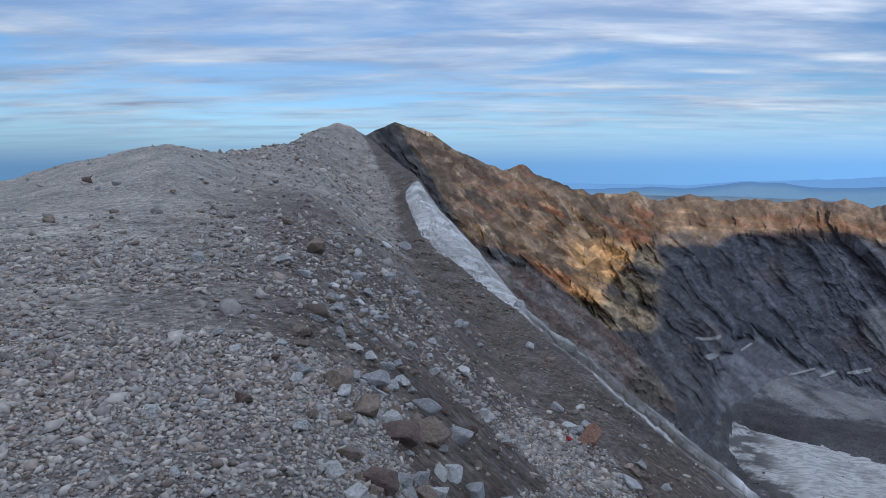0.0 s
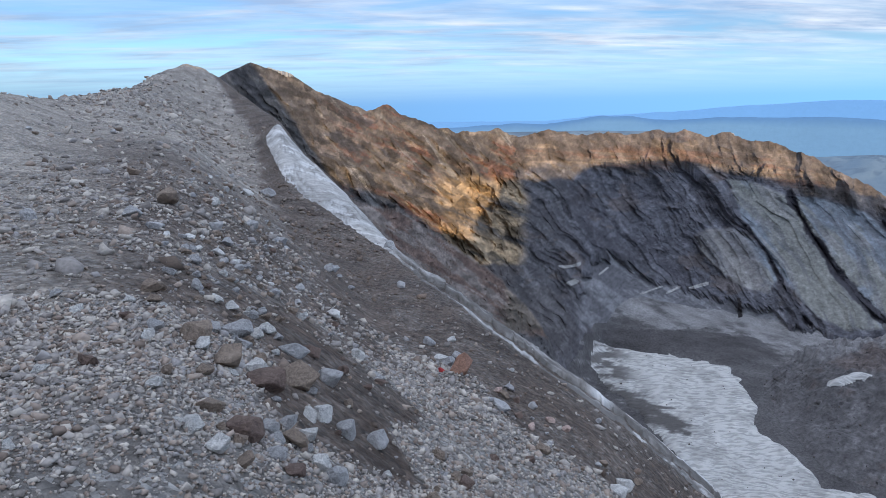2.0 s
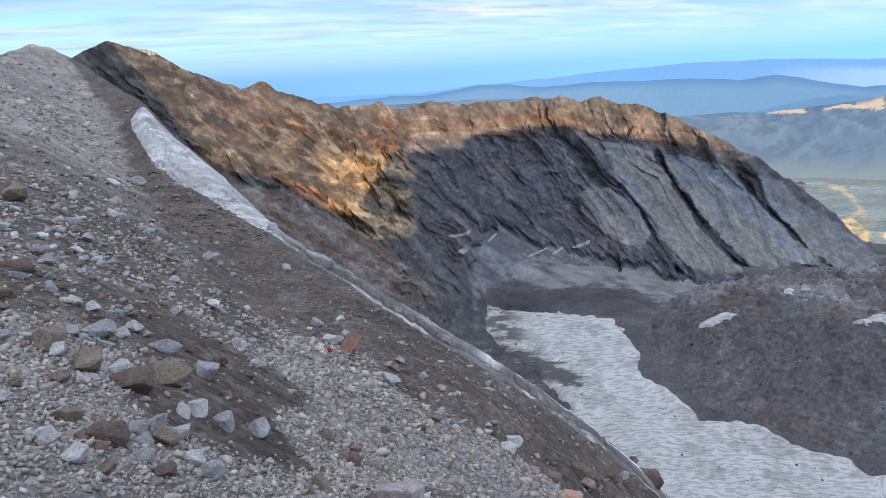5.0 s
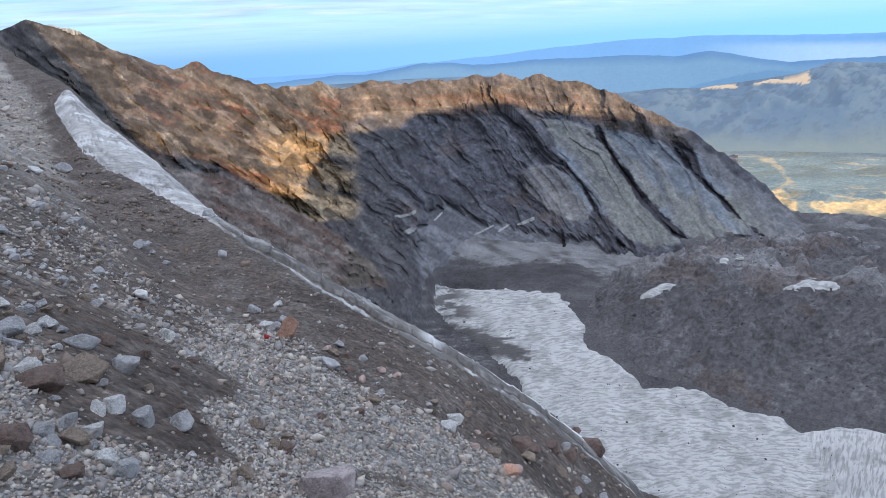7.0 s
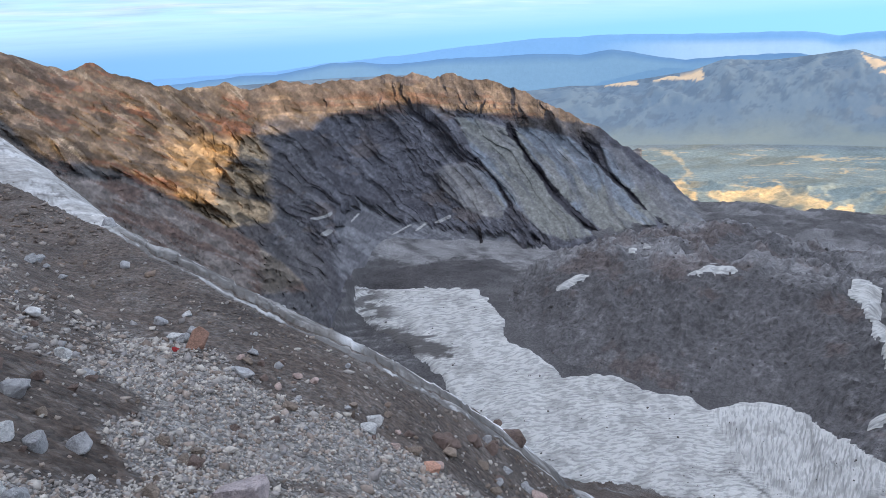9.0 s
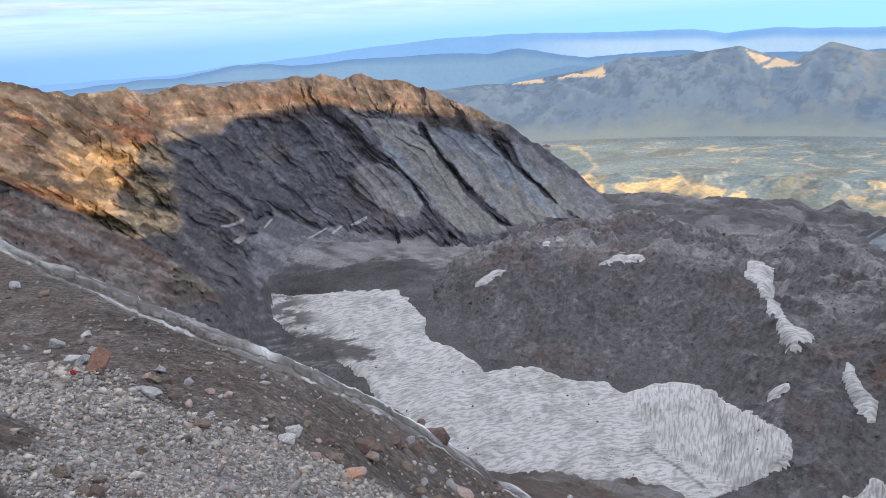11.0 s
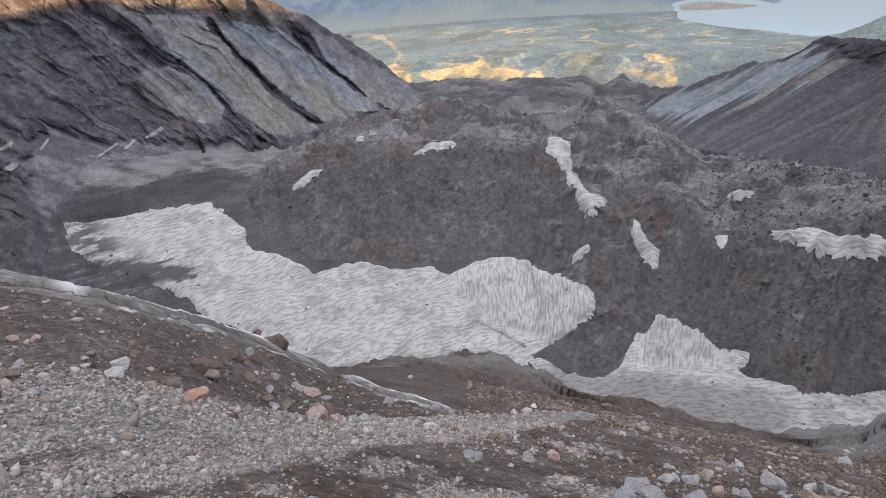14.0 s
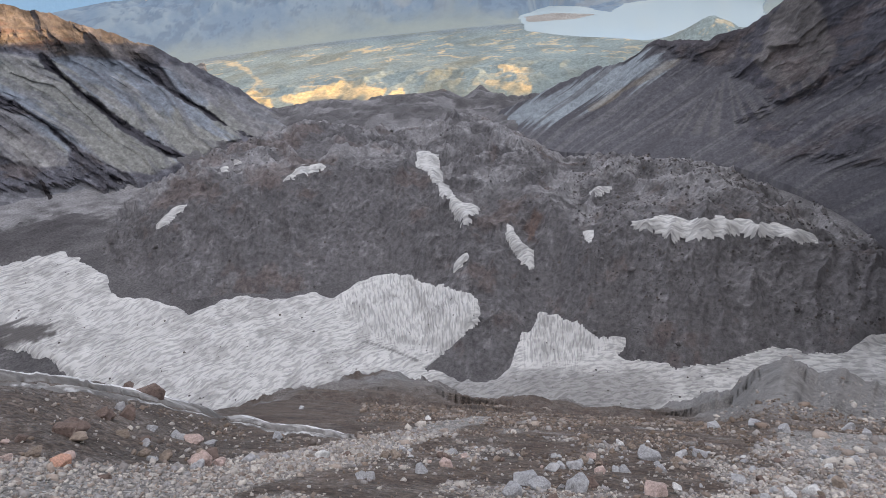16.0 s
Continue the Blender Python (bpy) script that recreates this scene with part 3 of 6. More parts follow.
SNOWFIELDS = [
    [(24.5, -20.4), (31, -20.9), (35.9, -21.2), (36.3, -22.5), (37.7, -23.8), (38.3, -25.6), (41.5, -27.3), (43.5, -28.7), (47.6, -28.5), (51.5, -29.6), (54.8, -29.5), (56.3, -30.5), (59.3, -29.5), (62.2, -29.1),
     (64.3, -29.7), (67.5, -31.0), (70.8, -32.2), (70.7, -33.7), (69.2, -34.8), (67.5, -35.9), (64.3, -37.5), (66, -38.4), (68.4, -39), (72, -39.2), (73.9, -38.1), (75.2, -35.3), (76.1, -35.2), (77.1, -33.3), (79.3, -34.3), (82.7, -35.5),
     (85.5, -35.6), (84.3, -37.1), (87.3, -37.1), (90.6, -37.5), (94.7, -36.5), (99.2, -34.4), (101.6, -34.5), (104.5, -33.8), (106, -32), (110, -31), (110, -48), (30, -48), (33, -30), (29, -25.5), (25, -23)],
]
PATCHES = [
    [(43.1, -21.4), (43.8, -21.2), (45.6, -20.3), (45.2, -20.25), (44, -20.6), (43.2, -21.1)],
    [(54.1, -19.85), (55.5, -19.5), (56.5, -19.6), (58, -19.4), (57.2, -19.0), (56, -19.1), (55, -19.4)],
    [(66.1, -19.3), (67.0, -19.2), (67.8, -19.7), (68.3, -21.4), (68.8, -22.8), (69.6, -23.9), (70.2, -24.2), (71.5, -24.4), (70.8, -24.9), (70.0, -25.5), (69.0, -24.2), (68.1, -22.6), (67.2, -21.2), (66.1, -20.3)],
    [(73.8, -26.0), (74.4, -26.1), (75.3, -27.4), (76.6, -28.5), (76.4, -29.7), (75.6, -29.1), (74.6, -28.0), (74.2, -27.0)],
    [(68.6, -29.5), (69.0, -28.6), (70.1, -28.1), (70.0, -28.6), (69.2, -29.3)],
]
PATCHES += [
    [(81.1, -26.7), (82.1, -26.6), (81.9, -27.2), (81.6, -27.9), (81.3, -27.3)],
    [(81.8, -23.0), (82.4, -22.8), (83.5, -23.0), (83.3, -23.3), (82, -23.2)],
    [(84.3, -25.9), (86.5, -25.6), (88.4, -25.15), (90, -25.5), (94, -25.0), (97, -25.2), (99.5, -25.4), (101, -26.0), (98, -25.9), (94.5, -26.0), (93, -26.4), (90, -26.9), (88.4, -26.5), (86, -26.1)],
    [(48.9, -18.2), (49.7, -18.0), (49.6, -18.3)],
    [(50.0, -17.6), (51.0, -17.5), (50.8, -17.8)],
]
wob = 0.55 * ridged(A3 / 1.6, EL3 / 1.1, 4, 0.6, 90)
snow = inside(A3 + wob, EL3 + 0.6 * wob, SNOWFIELDS[0]) & (R3 < 1100)
patch = np.zeros(A3.shape, int)
for k, poly in enumerate(PATCHES):
    patch[inside(A3 + 0.7 * wob, EL3 + 0.5 * wob, poly) & (R3 > 560)] = k + 1
white = snow | (patch > 0)


def near_line(A, E, line, waver=0.0):
    """Distance in degrees from a bent line of (azimuth, elevation)."""
    d = np.full(A.shape, 99.0)
    for (a0, e0), (a1, e1) in zip(line[:-1], line[1:]):
        k = np.clip(((A - a0) * (a1 - a0) + (E - e0) * (e1 - e0)) / ((a1 - a0) ** 2 + (e1 - e0) ** 2), 0, 1)
        d = np.minimum(d, np.hypot(A - a0 - k * (a1 - a0), E - e0 - k * (e1 - e0)))
    return d + waver


def zone(A, E, poly, soft, waver):
    """1 inside a closed outline, 0 outside, with a soft and wavering border."""
    d = near_line(A, E, poly + poly[:1])
    return smooth01(0.5 + (np.where(inside(A, E, poly), d, -d) + waver) / soft)


def soften(mask, n):
    m = mask.astype(float)
    for _ in range(n):
        m[1:-1] = (m[:-2] + 2 * m[1:-1] + m[2:]) / 4
        m[:, 1:-1] = (m[:, :-2] + 2 * m[:, 1:-1] + m[:, 2:]) / 4
    return m


def largest(mask):
    """The biggest connected piece of a mask of cells."""
    left = {(int(i), int(j)) for i, j in zip(*np.nonzero(mask))}
    best = []
    while left:
        piece, queue = [], [left.pop()]
        while queue:
            i, j = queue.pop()
            piece.append((i, j))
            for q in ((i + 1, j), (i - 1, j), (i, j + 1), (i, j - 1)):
                if q in left:
                    left.remove(q)
                    queue.append(q)
        best = max(best, piece, key=len)
    out = np.zeros(mask.shape, bool)
    for i, j in best:
        out[i, j] = True
    return out


def cells_of(mask):
    return mask[:-1, :-1] | mask[1:, :-1] | mask[:-1, 1:] | mask[1:, 1:]


ASH_FLAT = [(22.4, -15.5), (25, -13), (30, -14), (36, -15.5), (44, -17.2), (44, -18.8), (42.4, -18.7), (39.7, -19.5), (37.7, -19.0), (32.7, -18.6), (30.6, -18.9), (27.9, -18.3), (24.6, -18.1)]
MORAINE = [(25.4, -19.3), (29.5, -19.3), (32.3, -18.75), (37.1, -18.95), (39.4, -19.9), (36.4, -21.0), (29.5, -20.9), (24.6, -20.3)]
flow = fbm(A3 / 2.2 + EL3 / 1.0, EL3 / 0.30, 6, 0.64, 89)
fan = zone(A3, EL3, ASH_FLAT, 0.35, 0.5 * flow) * (R3 > 800)
fan = np.maximum(fan, 0.75 * zone(A3, EL3, [(38.3, -19.4), (40.6, -18.9), (42, -19.1), (40.4, -19.9), (38.8, -20.0)], 0.3, 0.9 * flow)) * smooth01(1.0 + 1.6 * fbm(A3 / 1.4 + EL3 / 0.9, EL3 / 0.6, 5, 0.6, 95))
moraine = zone(A3, EL3, MORAINE, 0.35, 0.7 * flow) * (R3 > 700)
pale_runs = 0.7 * smooth01((flow - 0.16) * 7) * smooth01((-19.6 - EL3) / 0.5) * smooth01((31 - A3) / 3) * (1 - moraine)
dark_band = np.clip(moraine * (0.75 + 0.9 * flow) + 0.5 * smooth01((-flow - 0.02) * 5) * (A3 < 30) * (1 - fan), 0, 1)
strip = np.exp(-((EL3 + 21.6 + 0.36 * (A3 - 94)) / 0.55) ** 2) * smooth01((A3 - 92) / 3)
breach = 0.45 * smooth01((R3 - 1350) / 150) * (A3 > 45) * smooth01((fbm(X3 / 60, Y3 / 60, 5, 0.62, 87) - 0.02) * 5)
fzones = np.stack([np.maximum.reduce([0.8 * fan, 0.6 * strip, pale_runs, breach]), np.clip(0.85 * dark_band + 0.4 * smooth01(fbm(X3 / 90, Y3 / 30, 4, 0.5, 96)) * (1 - strip) * (1 - fan), 0, 1), 0 * fan], -1)
ZF = ZF + 5 * moraine * (0.6 + crags(A3 / 3.5, R3 / 26, 4, 85)) + 2.2 * flow * (A3 < 34) * (R3 > 650)
buried = soften(is_dome & (ZD > ZF + 25), 2) > 0.95
tagged(grid_object("ground_crater_floor", X3, Y3, ZF, M_FLOOR, cells=~buried[:-1, :-1], masks=fzones), "grey ash and debris floor of the crater", "crater floor", kind="structure")
dust = np.maximum(plateau * smooth01((fbm(X3 / 55, Y3 / 55, 6, 0.65, 97) + 0.22 + 0.7 * (blocky - 0.4)) * 4), 0.5 * smooth01((fbm(X3 / 14, Y3 / 14, 6, 0.7, 93) - 0.22) * 6))
red = np.maximum(0.45 * smooth01((fbm(X3 / 60, Y3 / 60, 6, 0.65, 98) - 0.12) * 4), 0.95 * zone(A3, EL3, [(75.4, -26.3), (76.6, -25.2), (77.3, -25.6), (76.6, -27.4), (75.8, -27.6)], 0.4, fbm(A3, EL3, 4, 0.6, 81)))
runs = smooth01((fbm(A3 / 0.7 + 0.4 * fbm(X3 / 40, Y3 / 40, 3, 0.5, 92), R3 / 70, 6, 0.65, 94) - 0.08) * 4)
dark = np.maximum(0.3 * smooth01((fbm(X3 / 16, Y3 / 16, 6, 0.7, 99) - 0.1) * 5), 0.22 * (1 - plateau) * runs)
dzones = np.stack([0.9 * dust, red, dark], -1)
dome = tagged(new("lava_dome"), "dark grey rubbly lava dome rising from the crater floor", "lava dome")
split1, split2 = 67.5 + (R3 - 545) / 200, 81.5 + 0 * R3
for nm, pick in (("main_mass", A3 < split1), ("middle_lobe", (A3 >= split1) & (A3 < split2)), ("east_lobe", A3 >= split2)):
    grid_object(nm, X3, Y3, ZD, M_DOME, cells=cells_of(is_dome) & pick[:-1, :-1], masks=dzones, shade_smooth=False).parent = dome
fold = 1.2 * fbm(X3 / 60, Y3 / 60, 3, 0.5, 102)
ripple = 1.3 * ridged(X3 / 14 + fold, Y3 / 5.5 + fold, 3, 0.5, 101)
thick = soften(white, 3)
ZS = soften(ZC, 4) + 0.6 + 2.6 * soften(patch > 0, 2) + np.minimum(2.2, 5.0 * (thick - 0.35)) + 0.35 * np.where(thick > 0.9, ripple, 0)
DUNE = [(22.5, -23.2), (24.9, -23.3), (30.3, -25.0), (33.2, -26.7), (31.5, -27.1), (27.3, -26.0), (24.4, -24.5)]
torn = fbm(A3 / 1.6 + EL3 / 1.2, EL3 / 0.35, 5, 0.62, 103)
grime = 0.9 * smooth01(0.5 - (A3 - 27.5 + 0.5 * (EL3 + 22)) / 3) * smooth01(0.6 + 4 * torn)
grime = np.maximum(grime, 0.95 * zone(A3, EL3, DUNE, 0.5, 0.9 * torn))
grime = np.maximum(grime, 0.8 * smooth01(1.2 - near_line(A3, EL3, [(58.3, -34.6), (61.0, -35.7), (63.8, -37.0)], 0.12 * torn) / 0.14))
grime = np.maximum(grime, 0.28 * smooth01((fbm(X3 / 24, Y3 / 24, 5, 0.65, 104) - 0.1) * 4))
grime = np.maximum(grime, 0.55 * smooth01((-36.5 - EL3) / 2 + 0.7 * torn) * smooth01((62 - A3) / 4))
grime = np.maximum(grime, 0.5 * smooth01((-37.8 - EL3) / 1.2 + 0.8 * torn) * smooth01((A3 - 64) / 3) * smooth01((92 - A3) / 4))
upright = np.maximum(zone(A3, EL3, [(56.5, -30.4), (62, -29.2), (70.8, -32), (67.4, -37), (62, -35.6), (58.8, -34)], 1.5, 0 * A3), zone(A3, EL3, [(75, -35), (77, -33), (85, -35.6), (80, -38), (75, -38)], 2.0, 0 * A3))
szones = np.stack([np.clip(grime, 0, 1), 0 * grime, upright], -1)
snowfield = tagged(new("snowfield"), "rippled old white snowfield wrapped round the dome's foot", "snowfield")
for nm, pick in (("snow_tongue", A3 < 66), ("snow_cone", A3 >= 66)):
    grid_object(nm, X3, Y3, ZS, M_SNOW, cells=cells_of(soften(snow, 1) > 0.3) & pick[:-1, :-1], masks=szones).parent = snowfield
for k in range(len(PATCHES)):
    c = largest(cells_of(soften(patch == k + 1, 1) > 0.3))
    if c.any():
        tagged(grid_object("snow_patch", X3, Y3, ZS, M_SNOW, cells=c, masks=szones), "leftover white snow patch on the dark lava dome", "snow patch", "snow patches on the dome")

# ---- crater walls ----
def blend(cols, c, amount):
    """Lays colour c over a field of colours by amount."""
    return cols + (np.array(c) - cols) * np.clip(amount, 0, 1)[..., None]


W_AZ = [-10, -8, -6.6, -4, -1.1, 1.7, 5.1, 7, 9.4, 12.7, 15.9, 18.1, 20.3, 22, 26.2, 30.7, 34.4, 37.2, 39.5, 41.8, 44.1, 46, 48.8, 51.1, 53.5, 55.8, 58.1, 62]
W_EL = [0.3, 1.2, 2.3, 3.47, 2.58, 0.91, -0.62, -0.19, -1.57, -2.64, -2.4, -2.95, -2.42, -2.84, -2.78, -2.67, -2.97, -3.55, -4.41, -5.36, -6.59, -7.65, -9.68, -11.4, -13.5, -15.1, -15.9, -17]
W_R = [260, 280, 300, 340, 420, 520, 680, 780, 870, 990, 1100, 1160, 1230, 1280, 1390, 1500, 1570, 1620, 1660, 1700, 1730, 1760, 1800, 1830, 1870, 1900, 1930, 1960]
# the near spur under the red cliffs, with debris on its back
spur_el = curve([-10, 0, 3.8, 7.2, 11.3, 15.6, 18.1, 19.8, 20.6, 22, 62], [-9, -8, -8.3, -9.0, -11.7, -14.6, -17.3, -19.0, -20.4, -26, -40], 0.3)
spur_r = curve([-10, 0, 5, 10, 15, 18, 20.6, 62], [150, 250, 330, 430, 530, 590, 620, 700], 1.0)
SLABS = [
    [(32.4, -11.1), (33.2, -10.6), (35.2, -10.4), (36.5, -11.2), (37.7, -12.5), (38.6, -14.1), (38.0, -15.2), (36.4, -15.1), (34.5, -14.1), (32.9, -12.4)],
    [(34.6, -6.6), (36.5, -6.7), (38.7, -7.7), (40.2, -9.8), (41.5, -11.6), (42.8, -13.5), (44.4, -15.1), (46.5, -16.8), (43.8, -17.4), (41.6, -16.7), (39.7, -14.8), (38.4, -13.0), (37.1, -11.2), (35.8, -9.6)],
    [(39.2, -7.7), (41.4, -7.9), (44.1, -8.7), (45.4, -10.1), (47.2, -11.9), (48.7, -13.1), (50.5, -14.9), (51.2, -16.0), (47.7, -16.7), (44.4, -15.1), (42.8, -13.5), (41.5, -11.6), (40.2, -9.8)],
    [(46.5, -9.5), (48.2, -9.8), (49.5, -11.3), (53.2, -13.5), (56.0, -15.4), (56.0, -16.6), (52.0, -16.0), (50.5, -14.9), (48.7, -13.1), (47.2, -11.3)],
]
GULLIES = [[(38.9, -7.6), (40.2, -9.8), (41.5, -11.6), (42.8, -13.5), (44.4, -15.1), (46.6, -16.9)], [(45.2, -9.4), (47.2, -11.9), (48.7, -13.1), (50.5, -14.9), (52.2, -16.1)],
           [(36.1, -10.3), (37.7, -12.1), (39.0, -14.5), (40.3, -16.4), (41.2, -17.4)]]
ASH_FAN = [(22.6, -17.0), (23.6, -14.9), (25.2, -12.9), (27.5, -13.7), (29.8, -15.0), (35.1, -16.3), (39.7, -17.4), (43.5, -18.4), (44, -24), (30, -24), (24, -19)]


def wall_sheet(name, az0, az1, step, top, base, rows, spread, material, shape_fn, colour_fn, label):
    """A crater wall between its foot and its crest, with ribs and gullies, and the mountain's flank behind the crest."""
    te, tr = curve(top[0], top[1], 0.25), curve(top[0], top[2], 1.0)
    be, br = curve(base[0], base[1], 1.0), curve(base[0], base[2], 1.0)
    az = np.arange(az0, az1, step)
    A, T = np.meshgrid(az, np.linspace(0, 1, rows))
    rt, rb = tr(A), br(A)
    arc = np.radians(A) * spread
    crown = 0.20 * np.clip(rt / 700, 0.35, 1.3) * (0.9 * fbm(arc / 26, 0 * arc, 6, 0.68, 205) + 1.5 * ridged(arc / 60, 0 * arc, 4, 0.6, 206) - 0.6) * smooth01((T - 0.7) / 0.3)
    E = be(A) + (te(A) + crown - be(A)) * T
    # cliffs above, debris slopes below
    R = rb + (rt - rb) * np.interp(T, [0, 0.35, 0.7, 1], [0, 0.45, 0.80, 1.0])
    rise = np.radians(E) * spread
    R, hollow = shape_fn(A, T, E, R, rise, arc)
    R = np.maximum(R, np.maximum.accumulate(R, axis=0) - 11)
    Z = R * tand(E)
    cols = colour_fn(A, T, E, R, rise, arc, hollow)
    X, Y = polar(A, R)
    shape = (A, T, X, Y, Z, R)
    k = np.array([6, 30, 120, 420, 900])[:, None]
    Rk = R[-1] + k
    Zk = np.maximum(Z[-1] - 0.12 * k - 0.42 * np.maximum(k - 20, 0), -640)
    Xk, Yk = polar(np.broadcast_to(az, Rk.shape), Rk)
    low = np.maximum(Z[0] + 475, 20)
    Xs, Ys = polar(az, np.maximum(R[0] - 0.7 * low, 60))
    X, Y, Z = np.vstack([Xs[None], X, Xk]), np.vstack([Ys[None], Y, Yk]), np.vstack([(Z[0] - low)[None], Z, Zk])
    cols = np.concatenate([cols[:1], cols, np.repeat(cols[-1:], 5, 0)])
    tagged(grid_object(name, X, Y, Z, material, masks=cols, shade_smooth=False), label, "crater wall", kind="structure")
    return shape


def shape_west(A, T, E, R, Z, arc):
    near = smooth01((18.5 - A + 1.2 * fbm(E / 2, A / 4, 3, 0.5, 197)) / 1.5)
    bend = 46 * fbm(arc / 240, Z / 160, 3, 0.5, 198)
    s = arc + 0.85 * Z + bend
    wx, wy = 16 * fbm(arc / 50, Z / 50, 4, 0.5, 231), 12 * fbm(arc / 50, Z / 50, 4, 0.5, 232)
    waver = 0.45 * fbm(s / 30, Z / 40, 5, 0.6, 210)
    slab = np.maximum.reduce([zone(A, E, poly, 0.3, 0.5 * waver) for poly in SLABS])
    ash = zone(A, E, ASH_FAN, 0.5, 0.9 * fbm(s / 16, Z / 90, 5, 0.6, 215) + 0.4 * waver)
    below = W_TOP(A) - E
    band = smooth01((3.5 + 1.4 * waver - 0.25 * np.maximum(A - 40, 0) - below) / 0.9) * smooth01((A - 15) / 4) * smooth01((47.5 - A) / 2)
    # red cliffs: bedded ribs, broken across
    dip = Z + 0.42 * arc
    cliff = 34 * crags((s + wx) / 120, (Z + wy) / 220, 4, 201) + 20 * crags((arc + 0.5 * Z + wx) / 46, (dip + wy) / 70, 4, 202) + 8 * crags((arc + 0.6 * Z + wx) / 18, dip / 32, 4, 203) + 3.0 * fbm(arc / 11, dip / 8, 5, 0.65, 205)
    wide_f = facets((arc + wx) / 58, (dip + wy) / 30, 300, 1.6)
    small_f = facets((arc + wx) / 21, (dip + wy) / 12, 310, 1.6)
    cliff = 1.7 * cliff + 9 * crags((arc + wx) / 14, (dip + wy) / 16, 3, 213)
    # dark slate: steep slanting ribs
    slate_f = facets((s + wx) / 30, (Z + wy) / 52, 320, 1.6)
    slate = 30 * crags((s + 0.4 * wx) / 120, Z / 700, 3, 204) + 12 * crags((s + 0.7 * wx) / 46, Z / 300, 4, 206) + 4.5 * crags((s + wx) / 17, Z / 60, 4, 208) + 5 * crags((s + wx) / 13, (Z + wy) / 24, 3, 212) + 3.5 * fbm(arc / 13, Z / 11, 5, 0.65, 207)
    # buttresses and ledges under the crest
    ledge = fbm(arc / 140, (Z + 0.06 * arc) / 9, 4, 0.6, 214)
    flute = (24 + 34 * smooth01((A - 28) / 3)) * crags((arc + 0.35 * Z + wx) / 52, Z / 120, 5, 209, 0.65) + 9 * crags((arc + 0.3 * Z) / 17, Z / 45, 4, 211) + 2.5 * ledge
    smooth_slab = 16 * crags(s / 75, Z / 420, 4, 216) + 7 * crags((s + 0.6 * wx) / 20, Z / 110, 4, 217) + 2.5 * fbm(arc / 14, Z / 14, 5, 0.65, 219)
    relief = slate + (cliff - slate) * near
    relief = relief + (smooth_slab + 14 - relief) * slab * (1 - near)
    relief = relief + (flute + 0.3 * slate - relief) * band * (1 - near)
    relief = relief + (3.5 * crags(s / 40, Z / 300, 4, 221) + 1.2 * fbm(arc / 14, Z / 14, 4, 0.6, 222) + 2 - relief) * ash
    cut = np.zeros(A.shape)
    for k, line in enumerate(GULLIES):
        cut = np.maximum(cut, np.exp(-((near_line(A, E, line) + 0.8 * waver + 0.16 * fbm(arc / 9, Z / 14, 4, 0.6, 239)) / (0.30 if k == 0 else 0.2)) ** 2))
    env = np.clip(6 * T * (1.03 - T) + 0.25 * (1 - T), 0, 1) ** 0.7
    far = np.clip(R / 1100, 0.22, 1.3)
    R = R - env * far * 1.15 * relief + 16 * cut * smooth01((A - 30) / 3)
    # the spur stands in front of the wall
    edge = spur_el(A) + 0.5 * fbm(A / 1.1, 0 * A, 6, 0.65, 218)
    under = edge - E
    rough_rock = smooth01((A - 16.2 + 2 * waver) / 0.8)
    rs = spur_r(A) * np.clip(1 - 0.035 * np.maximum(under, 0), 0.5, 1) - np.clip(spur_r(A) / 500, 0.3, 1) * ((9 + 12 * rough_rock) * crags(arc / 26, (Z + 0.5 * arc) / 24, 5, 219) + 2 * fbm(arc / 8, Z / 8, 4, 0.6, 220))
    spur = smooth01(under / 0.3 + 0.5)
    return R + (np.minimum(rs, R) - R) * spur, (near, slab, ash, band, cut, spur, relief, wide_f[1], small_f[1], slate_f[1], ledge, waver, rough_rock)


